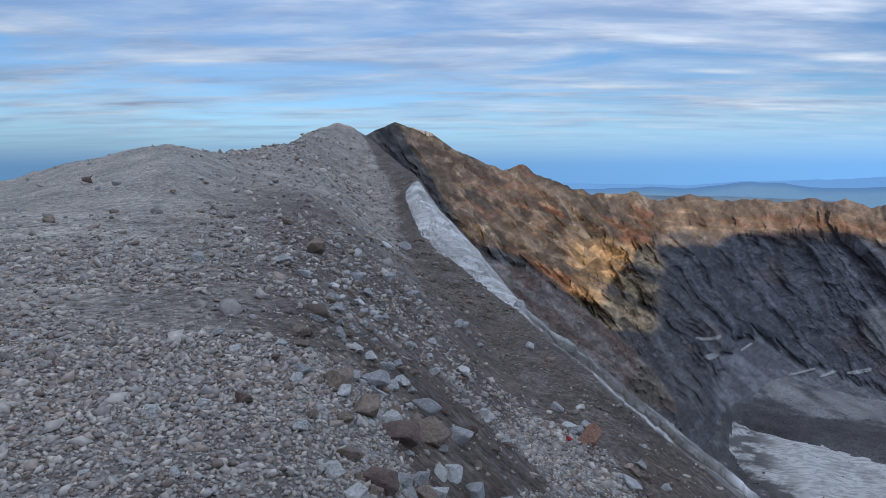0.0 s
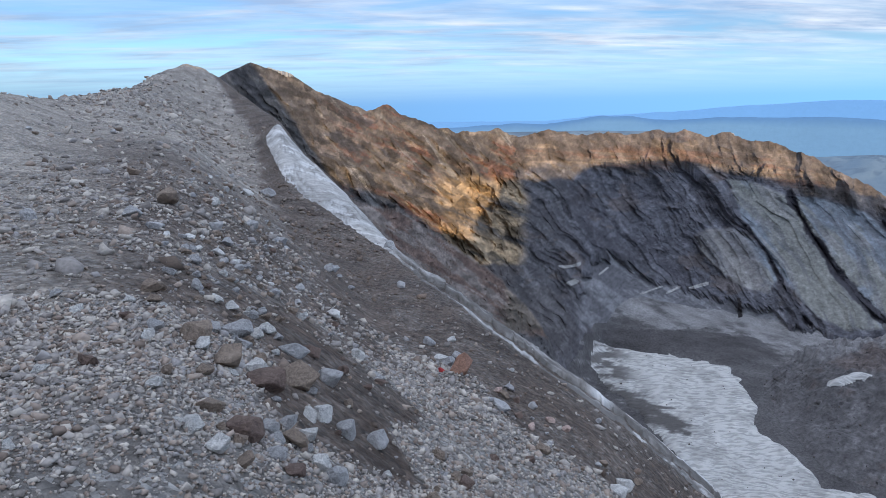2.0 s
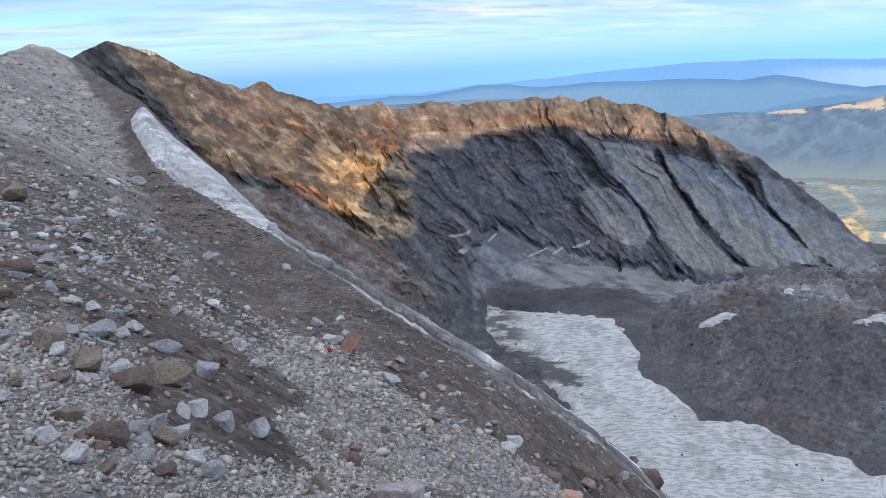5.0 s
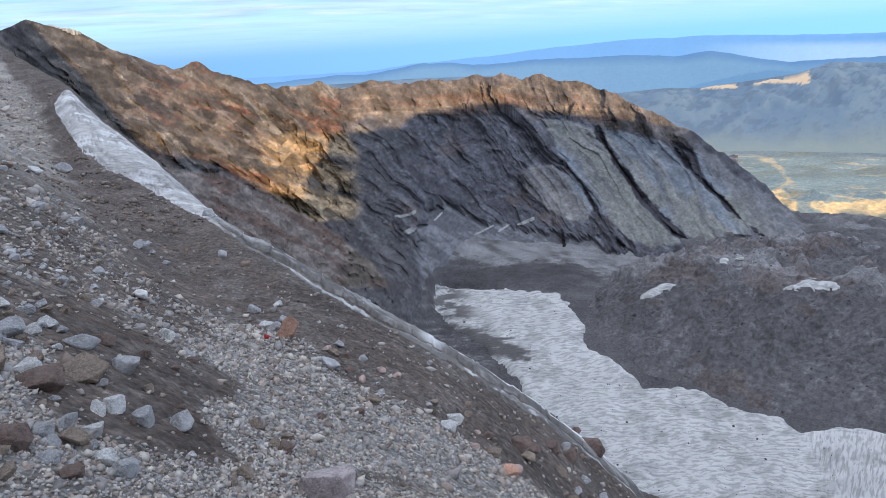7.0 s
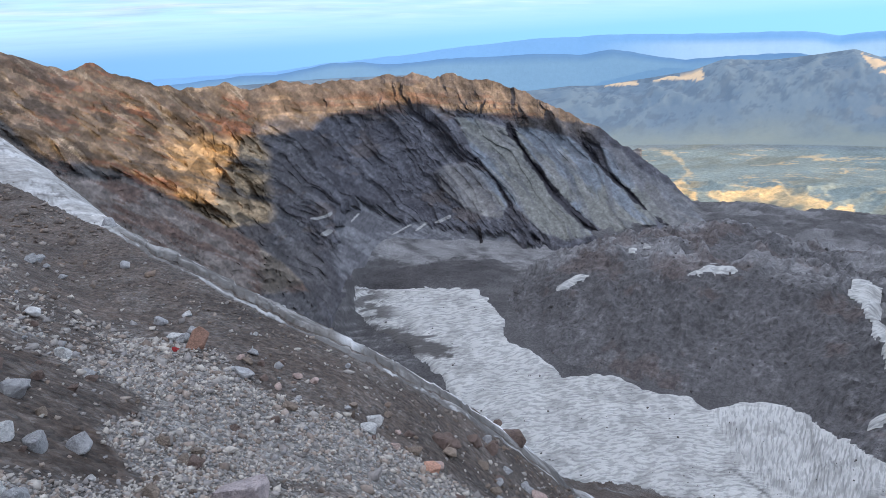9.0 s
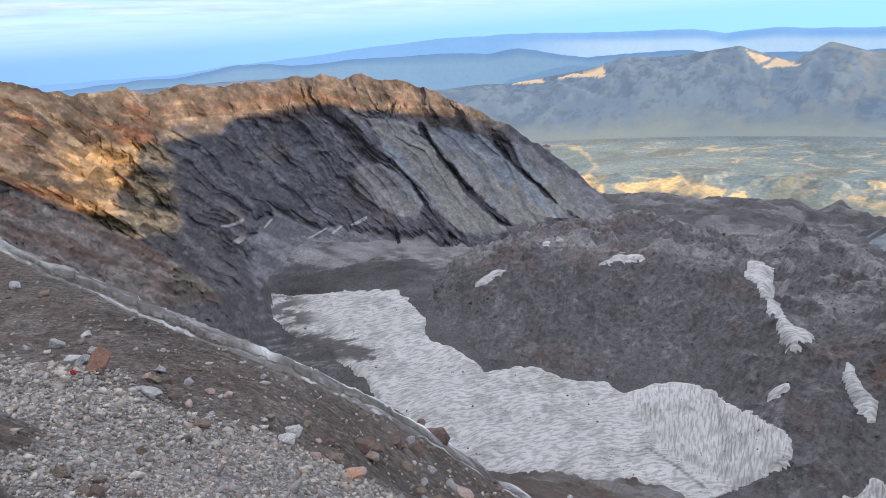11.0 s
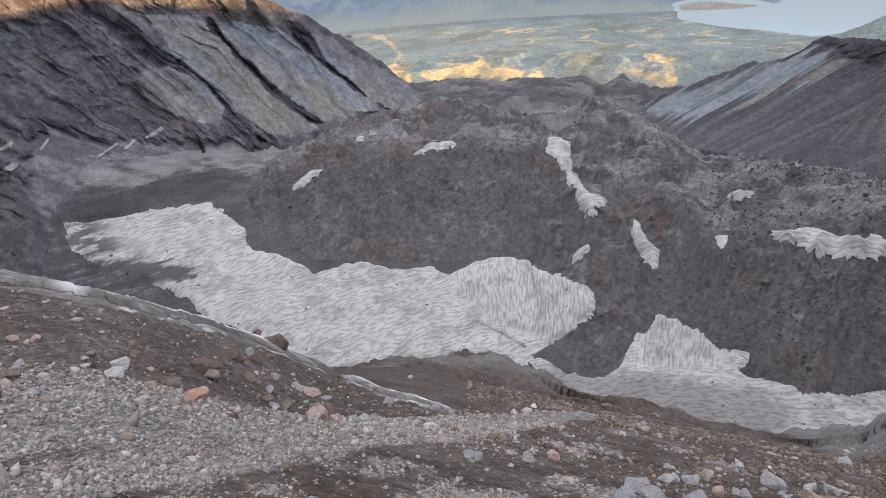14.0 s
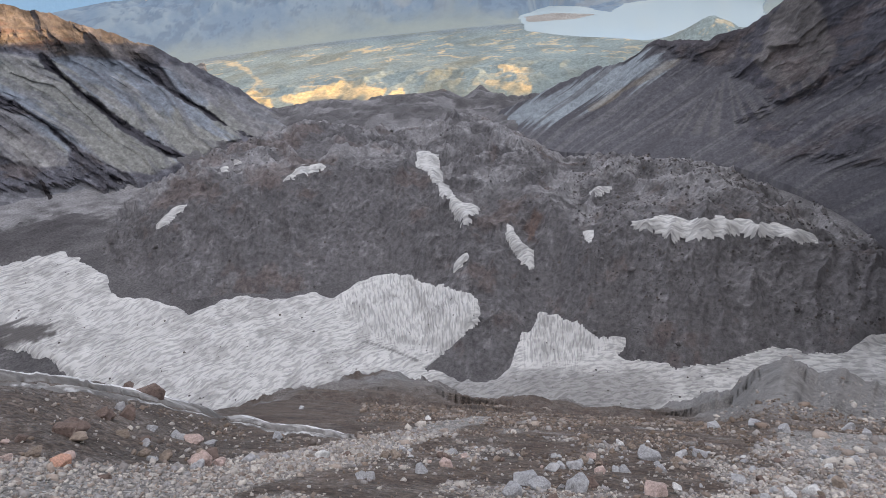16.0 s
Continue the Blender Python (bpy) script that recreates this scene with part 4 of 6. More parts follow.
def colour_west(A, T, E, R, Z, arc, h):
    near, slab, ash, band, cut, spur, relief, face, chip, plate, ledge, waver, rough_rock = h
    s = arc + 0.85 * Z + 46 * fbm(arc / 240, Z / 160, 3, 0.5, 198)
    dip = Z + 0.42 * arc + 10 * waver
    streak = fbm(s / 13, Z / 240, 6, 0.66, 215)
    speck = fbm(arc / 7, Z / 6, 5, 0.7, 223)
    field = lambda c: np.broadcast_to(np.array(c, float), (*A.shape, 3)).copy()
    # dark slate with lighter runnels of scree between its plates
    c = field((0.125, 0.12, 0.127))
    c = blend(c, (0.20, 0.193, 0.198), smooth01((streak + 0.25 * speck - 0.10) * 6) * 0.7)
    c = blend(c, (0.145, 0.115, 0.10), smooth01((fbm(arc / 50, Z / 30, 5, 0.62, 224) - 0.12) * 6) * 0.6)
    c = blend(c, (0.085, 0.08, 0.086), smooth01((plate - 0.6) * 6) * 0.7)
    # pale slabs: blue-grey above, greenish and yellow below, with tan runs
    tone = fbm(s / 42, Z / 110, 5, 0.62, 225)
    sl = field((0.222, 0.24, 0.252))
    sl = blend(sl, (0.262, 0.243, 0.19), smooth01((tone + 0.10 + 0.35 * smooth01((-11.5 - E) / 2.5)) * 4) * 0.7)
    sl = blend(sl, (0.225, 0.205, 0.19), smooth01((36.8 + 0.55 * (-11 - E) - A) / 1.0) * 0.8)
    sl = blend(sl, (0.15, 0.145, 0.148), smooth01((fbm(s / 15, Z / 70, 5, 0.62, 226) + 0.2 * speck - 0.12) * 6) * 0.6)
    sl = blend(sl, (0.33, 0.31, 0.275), smooth01((fbm(s / 20, Z / 120, 5, 0.6, 227) - 0.24) * 7) * 0.6)
    sl = blend(sl, (0.19, 0.175, 0.165), smooth01((A - 47.5 - 0.9 * (-11 - E) + 2 * waver) / 1.0) * 0.7)
    c = c + (sl - c) * slab[..., None]
    # gully shade is put into the colour, by the mask that carves them
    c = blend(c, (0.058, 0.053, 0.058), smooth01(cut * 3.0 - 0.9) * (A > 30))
    # banded top: pale tuff, red and brown beds, grey cap
    below = W_TOP(A) - E
    east = smooth01((A - 28.5 + 1.5 * waver) / 1.5)
    bed = ledge + 0.5 * waver + 0.25 * speck
    tp = field((0.142, 0.118, 0.104))
    tp = blend(tp, (0.16, 0.10, 0.08), smooth01((bed - 0.06) * 6) * 0.7)
    tp = blend(tp, (0.28, 0.225, 0.18), smooth01((-bed - 0.12) * 7) * (0.75 - 0.35 * east))
    tp = blend(tp, (0.112, 0.10, 0.096), smooth01((1.5 + 1.6 * waver + 0.25 * speck - below) / 0.35) * (0.85 - 0.25 * east))
    tp = blend(tp, (0.095, 0.084, 0.08), smooth01((fbm((arc + 0.4 * Z) / 22, Z / 60, 5, 0.62, 228) - 0.04 + 0.06 * east) * 6) * (0.35 + 0.5 * east))
    tp = tp * (0.95 + 0.75 * fbm((arc + 0.5 * Z) / 20, Z / 30, 5, 0.65, 257) + 0.35 * (chip - 0.5))[..., None]
    c = c + (tp - c) * (band * (1 - slab))[..., None]
    # red, brown and grey patchwork of the near cliffs
    cl = field((0.142, 0.124, 0.113))
    beds = fbm(arc / 120, dip / 17, 6, 0.62, 229)
    cl = blend(cl, (0.195, 0.098, 0.074), smooth01((beds + 0.35 * (face - 0.5) + 0.2 * speck - 0.02) * 6) * 0.75 * smooth01((A - 0.5) / 4))
    cl = blend(cl, (0.215, 0.182, 0.155), smooth01((fbm(arc / 60, dip / 12, 5, 0.6, 230) + 0.3 * (chip - 0.5) - 0.10) * 7) * 0.7)
    cl = blend(cl, (0.088, 0.08, 0.08), smooth01((fbm(arc / 45, dip / 30, 5, 0.6, 233) + 0.3 * (face - 0.5) - 0.12) * 8) * 0.85)
    cl = blend(cl, (0.30, 0.29, 0.275), smooth01((fbm((arc + 0.8 * Z) / 10, Z / 60, 5, 0.62, 234) - 0.30) * 8) * 0.6)
    tan = smooth01((A - 9.6 - 0.15 * (-E - 5) + 2 * waver) / 1.4) * smooth01((-6.0 - E + 2.5 * waver) / 1.2) * smooth01((E + 14.2 + 1.2 * waver) / 0.5)
    cl = cl + (np.array((0.40, 0.29, 0.175)) * (0.75 + 0.5 * chip)[..., None] * (1 + 0.4 * beds)[..., None] - cl) * (0.8 * tan * smooth01(0.9 + 2.5 * beds))[..., None]
    cl = 0.8 * cl * ((0.58 + 0.72 * chip) * (1 + 0.45 * fbm((arc + 0.5 * Z) / 14, dip / 9, 5, 0.65, 238)))[..., None]
    # the shadow below the outcrop is painted as a darker cliff foot
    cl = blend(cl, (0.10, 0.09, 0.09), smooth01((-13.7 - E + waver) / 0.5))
    c = c + (cl - c) * near[..., None]
    # ash and scree at the foot
    fan = field((0.25, 0.243, 0.24))
    fan = blend(fan, (0.135, 0.128, 0.132), smooth01((fbm((arc + 1.5 * Z) / 26, Z / 60, 5, 0.62, 235) - 0.06) * 6) * 0.8)
    c = c + (fan - c) * (ash * (1 - 0.8 * near))[..., None]
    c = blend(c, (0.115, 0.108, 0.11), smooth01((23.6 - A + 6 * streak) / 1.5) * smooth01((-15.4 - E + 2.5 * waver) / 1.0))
    # debris on the spur, with brown strips beside the ice
    de = field((0.215, 0.178, 0.157)) * (0.70 + 0.6 * chip)[..., None]
    de = blend(de, (0.145, 0.088, 0.068), smooth01((fbm(arc / 70, (Z + 0.68 * arc) / 15, 6, 0.66, 236) + 0.04) * 6) * 0.8)
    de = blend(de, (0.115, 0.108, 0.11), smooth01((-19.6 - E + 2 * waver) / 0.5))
    de = de + (np.array((0.215, 0.178, 0.142)) * (0.35 + 1.0 * chip)[..., None] - de) * (0.9 * rough_rock * smooth01((E + 19.8 + waver) / 0.5))[..., None]
    c = c + (de - c) * spur[..., None]
    # aerial haze tinted into the colour of the farther wall
    c = c * (1 + (np.array((-0.02, 0.0, 0.05))) * smooth01((A - 20) / 4)[..., None] * (1 - 0.7 * band)[..., None])
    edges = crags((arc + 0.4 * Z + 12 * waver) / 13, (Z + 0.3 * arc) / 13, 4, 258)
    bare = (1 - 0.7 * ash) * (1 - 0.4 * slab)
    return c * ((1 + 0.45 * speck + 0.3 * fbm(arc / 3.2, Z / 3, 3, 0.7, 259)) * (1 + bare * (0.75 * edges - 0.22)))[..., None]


W_TOP = curve(W_AZ, W_EL, 0.25)
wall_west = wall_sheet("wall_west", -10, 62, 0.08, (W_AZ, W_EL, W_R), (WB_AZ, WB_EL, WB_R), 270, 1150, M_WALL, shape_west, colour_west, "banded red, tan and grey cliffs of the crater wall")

# past azimuth 108 the crest is unseen, shaped to shadow the west wall
E_AZ = [66, 70, 73.5, 77, 81.7, 84, 86, 90.3, 93.4, 95.1, 99, 105, 109, 113, 118, 122, 125, 128, 140, 156]
E_EL = [-16.5, -16.4, -16.3, -15.3, -13.3, -12.8, -11.4, -11.35, -10.2, -8.7, -5.5, -1.5, 1, 1.5, -6, -4, -1, 1, 4.5, 20]
E_R = [1850, 1750, 1650, 1530, 1440, 1415, 1400, 1385, 1375, 1365, 1340, 1180, 850, 700, 540, 460, 428, 400, 330, 280]
EB_AZ = [66, 73, 79, 86.6, 93.4, 98, 102, 105, 110, 116, 125, 156]
EB_EL = [-17.5, -18.3, -20, -20.5, -20.9, -22.1, -23.9, -25.7, -30, -40, -45, -30]
EB_R = [1640, 1480, 1215, 1150, 1110, 1050, 975, 900, 700, 450, 300, 150]


FURROWS = [(92.2, -13.9), (90.9, -15.6), (88.0, -17.6), (86.5, -18.6), (92, -18.6), (96.2, -17.0), (95.6, -16.2), (94.8, -15.1)]
PALE_RUN = [(72.6, -16.9), (77, -15.4), (83.3, -13.1), (85.4, -12.6), (87.8, -12.75), (87.0, -13.8), (82.8, -15.5), (78.7, -17.2), (75.3, -17.7)]
BROKEN = [[(86.2, -11.2), (88.8, -12.6), (90.7, -13.4), (93.0, -13.9), (95.0, -15.1), (96.6, -16.2), (99.0, -15.3), (102.5, -14.6), (112, -15), (112, 4), (95, -6)],
          [(93.8, -16.2), (96.7, -16.9), (103, -16.2), (112, -17), (112, -21), (104, -19.6), (97.3, -20.6), (93.7, -19.7)]]


def shape_east(A, T, E, R, Z, arc):
    bend = 25 * fbm(arc / 240, Z / 160, 3, 0.5, 240)
    s = arc - 1.35 * Z + bend
    wx, wy = 16 * fbm(arc / 50, Z / 50, 4, 0.5, 249), 12 * fbm(arc / 50, Z / 50, 4, 0.5, 250)
    waver = 0.55 * fbm(s / 40, Z / 40, 5, 0.6, 248)
    rock = np.maximum(zone(A, E, BROKEN[0], 0.5, 1.3 * waver), 0.75 * zone(A, E, BROKEN[1], 0.9, 2.2 * waver - 0.2))
    rock = np.maximum(rock, smooth01((0.6 + waver - (W_E_TOP(A) - E)) / 0.3) * smooth01((A - 83) / 1.5))
    spread = np.clip(-13.4 - E, 0.6, 9)
    cone = zone(A, E, FURROWS, 0.5, 0.6 * waver)
    rays = crags((A - 92.2 + 0.35 * (E + 14)) / spread * 7, E / 9, 3, 251)
    scree = 12 * crags(s / 130, Z / 700, 4, 241) + 4 * crags(s / 34, Z / 300, 4, 243) + 1.2 * fbm(arc / 16, Z / 14, 5, 0.65, 244)
    plate = facets((arc - 0.8 * Z + wx) / 40, (Z + wy) / 46, 330, 1.6)
    crag = 30 * crags((s + 1.5 * wx) / 130, Z / 300, 3, 242) + 7 * crags((s + 3 * wx) / 45, (Z + 2 * wy) / 70, 4, 245) + 4 * crags((arc - 0.5 * Z + 2 * wx) / 16, (Z + wy) / 24, 4, 256) + 2 * fbm(arc / 10, Z / 9, 5, 0.65, 246)
    relief = scree + (crag - scree) * rock + 2 * cone
    env = np.clip(6 * T * (1.02 - T), 0, 1) ** 0.7
    R = R - env * np.clip(R / 1200, 0.4, 1) * relief
    return R, (rock, cone, rays, plate[1], waver, wx)


def colour_east(A, T, E, R, Z, arc, h):
    rock, cone, rays, plate, waver, wx = h
    s = arc - 1.35 * Z + 25 * fbm(arc / 240, Z / 160, 3, 0.5, 240)
    streak = fbm(s / 12, Z / 420, 6, 0.64, 244)
    wide = fbm(s / 60, Z / 300, 5, 0.6, 247)
    speck = fbm(arc / 7, Z / 6, 5, 0.7, 252)
    field = lambda c: np.broadcast_to(np.array(c, float), (*A.shape, 3)).copy()
    c = field((0.118, 0.115, 0.124))
    c = blend(c, (0.092, 0.088, 0.094), smooth01((wide + 0.2 * speck - 0.04) * 6) * 0.6)
    c = blend(c, (0.20, 0.192, 0.192), smooth01((streak - 0.10) * 6) * 0.5)
    pale = zone(A, E, PALE_RUN, 0.5, 1.4 * streak)
    run = blend(field((0.30, 0.335, 0.35)), (0.19, 0.195, 0.20), smooth01((fbm(s / 20, Z / 300, 5, 0.6, 253) - 0.02) * 6) * 0.85)
    c = c + (run - c) * (pale * (1 - 0.8 * rock))[..., None]
    c = blend(c, (0.27, 0.23, 0.18), smooth01(1 - near_line(A, E, [(88.5, -12.7), (85.5, -14.4), (81.5, -16.6)], waver) / 0.3) * 0.6)
    stone = field((0.08, 0.077, 0.087))
    stone = blend(stone, (0.165, 0.148, 0.138), smooth01((fbm(arc / 70, Z / 70, 5, 0.6, 254) + 0.4 * smooth01((1.9 - np.hypot((A - 96.6) / 1.5, (E + 12.4) / 2.2)) / 0.8) - 0.12) * 6) * 0.8)
    stone = blend(stone, (0.125, 0.10, 0.095), smooth01((fbm((arc - 0.8 * Z) / 50, Z / 40, 5, 0.62, 255) - 0.14) * 6) * 0.6)
    stone = blend(stone, (0.185, 0.178, 0.178), smooth01((streak - 0.18) * 6) * 0.55)
    stone = 0.85 * stone * (0.7 + 0.6 * plate)[..., None]
    c = c + (stone - c) * rock[..., None]
    c = blend(c, (0.165, 0.157, 0.157), cone * smooth01((rays - 0.25) * 4) * 0.8)
    ridge = smooth01((0.5 + waver - (W_E_TOP(A) - E)) / 0.25) * smooth01((A - 83.5) / 1.0) * smooth01((96 - A) / 2)
    c = blend(c, (0.082, 0.075, 0.08), ridge)
    edges = crags((arc - 0.9 * Z + wx) / 13, Z / 18, 3, 260)
    return c * ((1 + 0.35 * speck + 0.25 * fbm(arc / 3.2, Z / 3, 3, 0.7, 261)) * (1 + rock * (0.7 * edges - 0.2)))[..., None]


W_E_TOP = curve(E_AZ, E_EL, 0.25)
wall_east = wall_sheet("wall_east", 66, 156, 0.12, (E_AZ, E_EL, E_R), (EB_AZ, EB_EL, EB_R), 200, 1300, M_WALL_E, shape_east, colour_east, "shaded grey crater wall with pale debris slopes")


def unseen_shade_ridge():
    """An unseen ridge, added and shaped to keep the low sun off the crater."""
    gx, gy = np.meshgrid(np.arange(850, 2300, 25.0), np.arange(-1700, -180, 25.0))
    top = np.interp(gx, [850, 1000, 1244, 1344, 1565, 1771, 1850, 2050, 2300], [20, 72, 72, 45, 4, -52, 10, 10, -250])
    off = gy + 620
    gz = top - np.where(off > 0, 1.3 * np.maximum(off - 20, 0), 0.45 * np.maximum(-off - 20, 0)) + 6 * fbm(gx / 90, gy / 90, 4, 0.5, 260)
    tagged(grid_object("ground_shade_ridge", gx, gy, np.maximum(gz, -640), M_FLOOR, masks=np.zeros((*gx.shape, 3))), "unseen grey ridge added outside the crater to cast its shade", "mountain flank", kind="structure")


unseen_shade_ridge()

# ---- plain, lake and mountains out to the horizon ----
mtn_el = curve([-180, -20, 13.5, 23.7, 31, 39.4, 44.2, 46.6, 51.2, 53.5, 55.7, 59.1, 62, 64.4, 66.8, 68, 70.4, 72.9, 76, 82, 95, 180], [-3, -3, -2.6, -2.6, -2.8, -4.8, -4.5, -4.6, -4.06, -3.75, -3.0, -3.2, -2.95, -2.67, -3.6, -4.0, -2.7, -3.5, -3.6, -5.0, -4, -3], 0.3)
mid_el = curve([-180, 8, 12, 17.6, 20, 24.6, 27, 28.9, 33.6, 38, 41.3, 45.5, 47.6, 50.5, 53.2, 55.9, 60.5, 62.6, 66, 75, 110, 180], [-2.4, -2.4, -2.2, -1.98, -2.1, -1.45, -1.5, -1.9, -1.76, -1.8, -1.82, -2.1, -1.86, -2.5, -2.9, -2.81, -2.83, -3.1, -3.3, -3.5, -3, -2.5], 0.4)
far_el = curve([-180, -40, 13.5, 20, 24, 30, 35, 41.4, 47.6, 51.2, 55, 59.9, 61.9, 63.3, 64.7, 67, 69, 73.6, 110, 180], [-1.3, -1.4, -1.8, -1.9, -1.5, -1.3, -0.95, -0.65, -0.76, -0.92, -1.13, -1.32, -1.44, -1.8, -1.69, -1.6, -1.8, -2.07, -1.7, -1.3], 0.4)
AP = np.concatenate([np.arange(-180, -40, 2.0), np.arange(-40, 44, 0.4), np.arange(44, 96, 0.14), np.arange(96, 112, 0.4), np.arange(112, 181, 2.0)])
RP = np.concatenate([np.arange(1500, 2200, 60), np.arange(2200, 3540, 9), np.arange(3540, 4960, 14)])
A4, R4 = np.meshgrid(AP, RP)
X4, Y4 = polar(A4, R4)
Z4 = np.interp(R4, [1500, 2150, 2300, 2450, 2700, 3000, 3500, 5000], [-640, -590, -560, -552, -566, -584, -592, -592])
Z4 = Z4 + 6 * ridged(X4 / 160, Y4 / 160, 4, 0.5, 301) * smooth01((3200 - R4) / 500) + 2 * fbm(X4 / 90, Y4 / 90, 4, 0.5, 302)
Z4 = Z4 + 24 * (ridged(X4 / 130, Y4 / 130, 4, 0.5, 305) - 0.05) * np.exp(-((R4 - 2400) / 110) ** 2)
lake_gap = np.exp(-((A4 - 83) / 6.5) ** 2)
rise = smooth01((R4 - 3520 - 380 * lake_gap) / 700)
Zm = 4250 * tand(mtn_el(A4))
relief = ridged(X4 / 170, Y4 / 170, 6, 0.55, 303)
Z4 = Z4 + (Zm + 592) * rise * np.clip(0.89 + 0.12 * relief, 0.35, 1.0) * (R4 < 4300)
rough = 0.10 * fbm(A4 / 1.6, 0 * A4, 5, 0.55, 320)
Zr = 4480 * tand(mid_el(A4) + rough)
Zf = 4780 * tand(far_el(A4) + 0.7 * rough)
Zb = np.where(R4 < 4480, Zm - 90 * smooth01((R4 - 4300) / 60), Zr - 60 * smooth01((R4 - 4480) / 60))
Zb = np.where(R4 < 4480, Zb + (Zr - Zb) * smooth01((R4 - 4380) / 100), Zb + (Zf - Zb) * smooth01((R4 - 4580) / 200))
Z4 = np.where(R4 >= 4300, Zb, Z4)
shore = np.exp(-(((A4 - 90.6) / 2.2) ** 2 + ((R4 - 2850) / 110) ** 2))
Z4 = Z4 + 85 * shore * (1 + 0.3 * relief)
ELP = np.degrees(np.arctan2(-588, R4))
LAKE = [(75.8, -8.9), (78.1, -8.3), (80.5, -8.5), (82.9, -9.2), (84.1, -8.5), (86.9, -8.2), (90, -8.2), (94, -8.4), (94, -10.5), (90.4, -10.4), (88.8, -10.8), (88.0, -11.3), (85.7, -11.45), (83.3, -11.0), (80.2, -10.75), (76.5, -10.1)]
water = inside(A4 + 0.3 * fbm(A4 / 1.2, R4 / 90, 3, 0.5, 330), ELP, LAKE)
wet = soften(water, 2)
Z4 = np.where(wet > 0.05, Z4 + (np.minimum(Z4, -592) - Z4) * smooth01(wet * 2), Z4)
warp = 0.8 * fbm(X4 / 300, Y4 / 300, 4, 0.55, 311)
EL4 = np.degrees(np.arctan2(Z4, R4))
ragged = 0.35 * fbm(A4 / 0.9, R4 / 60, 5, 0.6, 317)
braid = smooth01((ridged(A4 / 3.0 + warp, R4 / 150 + warp, 5, 0.6, 312) - 0.58) * 16)
flats = smooth01((fbm(A4 / 1.5 + warp, R4 / 60 + warp, 6, 0.66, 315) - 0.24) * 18)
open_flat = smooth01(0.4 + 2.2 * fbm(A4 / 6, R4 / 260, 3, 0.5, 316) + 0.8 * smooth01((56 - A4) / 3) + 0.6 * smooth01((A4 - 66) / 2))
washes = np.maximum(braid, 0.75 * flats) * smooth01((3560 - R4) / 150) * open_flat
river = smooth01(1.3 - near_line(A4, EL4, [(51.5, -10.0), (52.8, -10.6), (53.3, -11.3), (53.7, -11.8), (53.1, -12.2), (52.4, -12.8)], 0.7 * ragged) / 0.16)
# sunlight on the nearer hills, painted as gold patches
SUNLIT_GOLD = [[(55.2, -13.6), (56.2, -14.2), (58.5, -14.2), (61.8, -15.2), (62.7, -14.6), (64.1, -13.8), (62.5, -13.2), (61.7, -12.7), (60.4, -12.7), (58.2, -12.9), (55.2, -13.2)],
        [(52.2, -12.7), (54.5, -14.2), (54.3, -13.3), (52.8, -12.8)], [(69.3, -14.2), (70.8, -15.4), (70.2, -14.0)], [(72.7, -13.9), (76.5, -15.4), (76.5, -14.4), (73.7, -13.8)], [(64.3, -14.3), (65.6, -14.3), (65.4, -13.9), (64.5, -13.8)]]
sunlit_gold = np.maximum.reduce([zone(A4, EL4, poly, 0.12, ragged) for poly in SUNLIT_GOLD])
tanp = np.maximum.reduce([0.6 * washes, 0.5 * river, sunlit_gold])
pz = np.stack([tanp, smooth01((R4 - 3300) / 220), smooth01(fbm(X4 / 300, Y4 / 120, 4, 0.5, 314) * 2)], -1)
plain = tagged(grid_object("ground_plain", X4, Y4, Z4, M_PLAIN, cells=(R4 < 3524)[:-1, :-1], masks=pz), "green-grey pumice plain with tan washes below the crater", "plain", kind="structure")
EL4 = np.degrees(np.arctan2(Z4, R4))
# pale cliffs, and sunlight painted on two of the far peaks
pale_and_sunlit = np.zeros(A4.shape)
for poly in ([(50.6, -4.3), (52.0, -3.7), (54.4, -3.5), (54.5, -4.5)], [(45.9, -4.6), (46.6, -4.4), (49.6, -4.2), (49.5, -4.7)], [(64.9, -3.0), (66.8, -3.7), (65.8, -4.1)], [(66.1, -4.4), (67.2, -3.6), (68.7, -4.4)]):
    pale_and_sunlit = np.maximum(pale_and_sunlit, 1.0 * inside(A4 + 0.3 * relief, EL4 + 0.1 * relief, poly) * (R4 < 4310))
# distance haze painted into the hill colours, bluer and paler farther out
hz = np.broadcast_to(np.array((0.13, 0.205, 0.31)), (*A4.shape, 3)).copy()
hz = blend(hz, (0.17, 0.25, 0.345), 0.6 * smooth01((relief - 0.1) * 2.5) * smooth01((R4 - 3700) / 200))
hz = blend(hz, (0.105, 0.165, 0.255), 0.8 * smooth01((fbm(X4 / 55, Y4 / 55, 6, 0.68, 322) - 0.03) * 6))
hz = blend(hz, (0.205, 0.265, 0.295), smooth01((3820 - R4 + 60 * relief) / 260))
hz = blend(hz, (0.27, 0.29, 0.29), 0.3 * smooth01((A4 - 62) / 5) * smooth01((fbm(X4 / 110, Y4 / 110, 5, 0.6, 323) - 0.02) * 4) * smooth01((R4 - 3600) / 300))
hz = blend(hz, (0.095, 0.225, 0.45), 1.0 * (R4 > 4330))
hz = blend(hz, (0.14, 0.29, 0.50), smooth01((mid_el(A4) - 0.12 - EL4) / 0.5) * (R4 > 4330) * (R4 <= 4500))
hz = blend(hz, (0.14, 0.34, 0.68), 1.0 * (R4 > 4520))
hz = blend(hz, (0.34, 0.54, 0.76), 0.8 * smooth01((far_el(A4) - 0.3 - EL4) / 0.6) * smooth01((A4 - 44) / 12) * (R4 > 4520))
hz = blend(hz, (0.62, 0.50, 0.38), 0.9 * pale_and_sunlit)
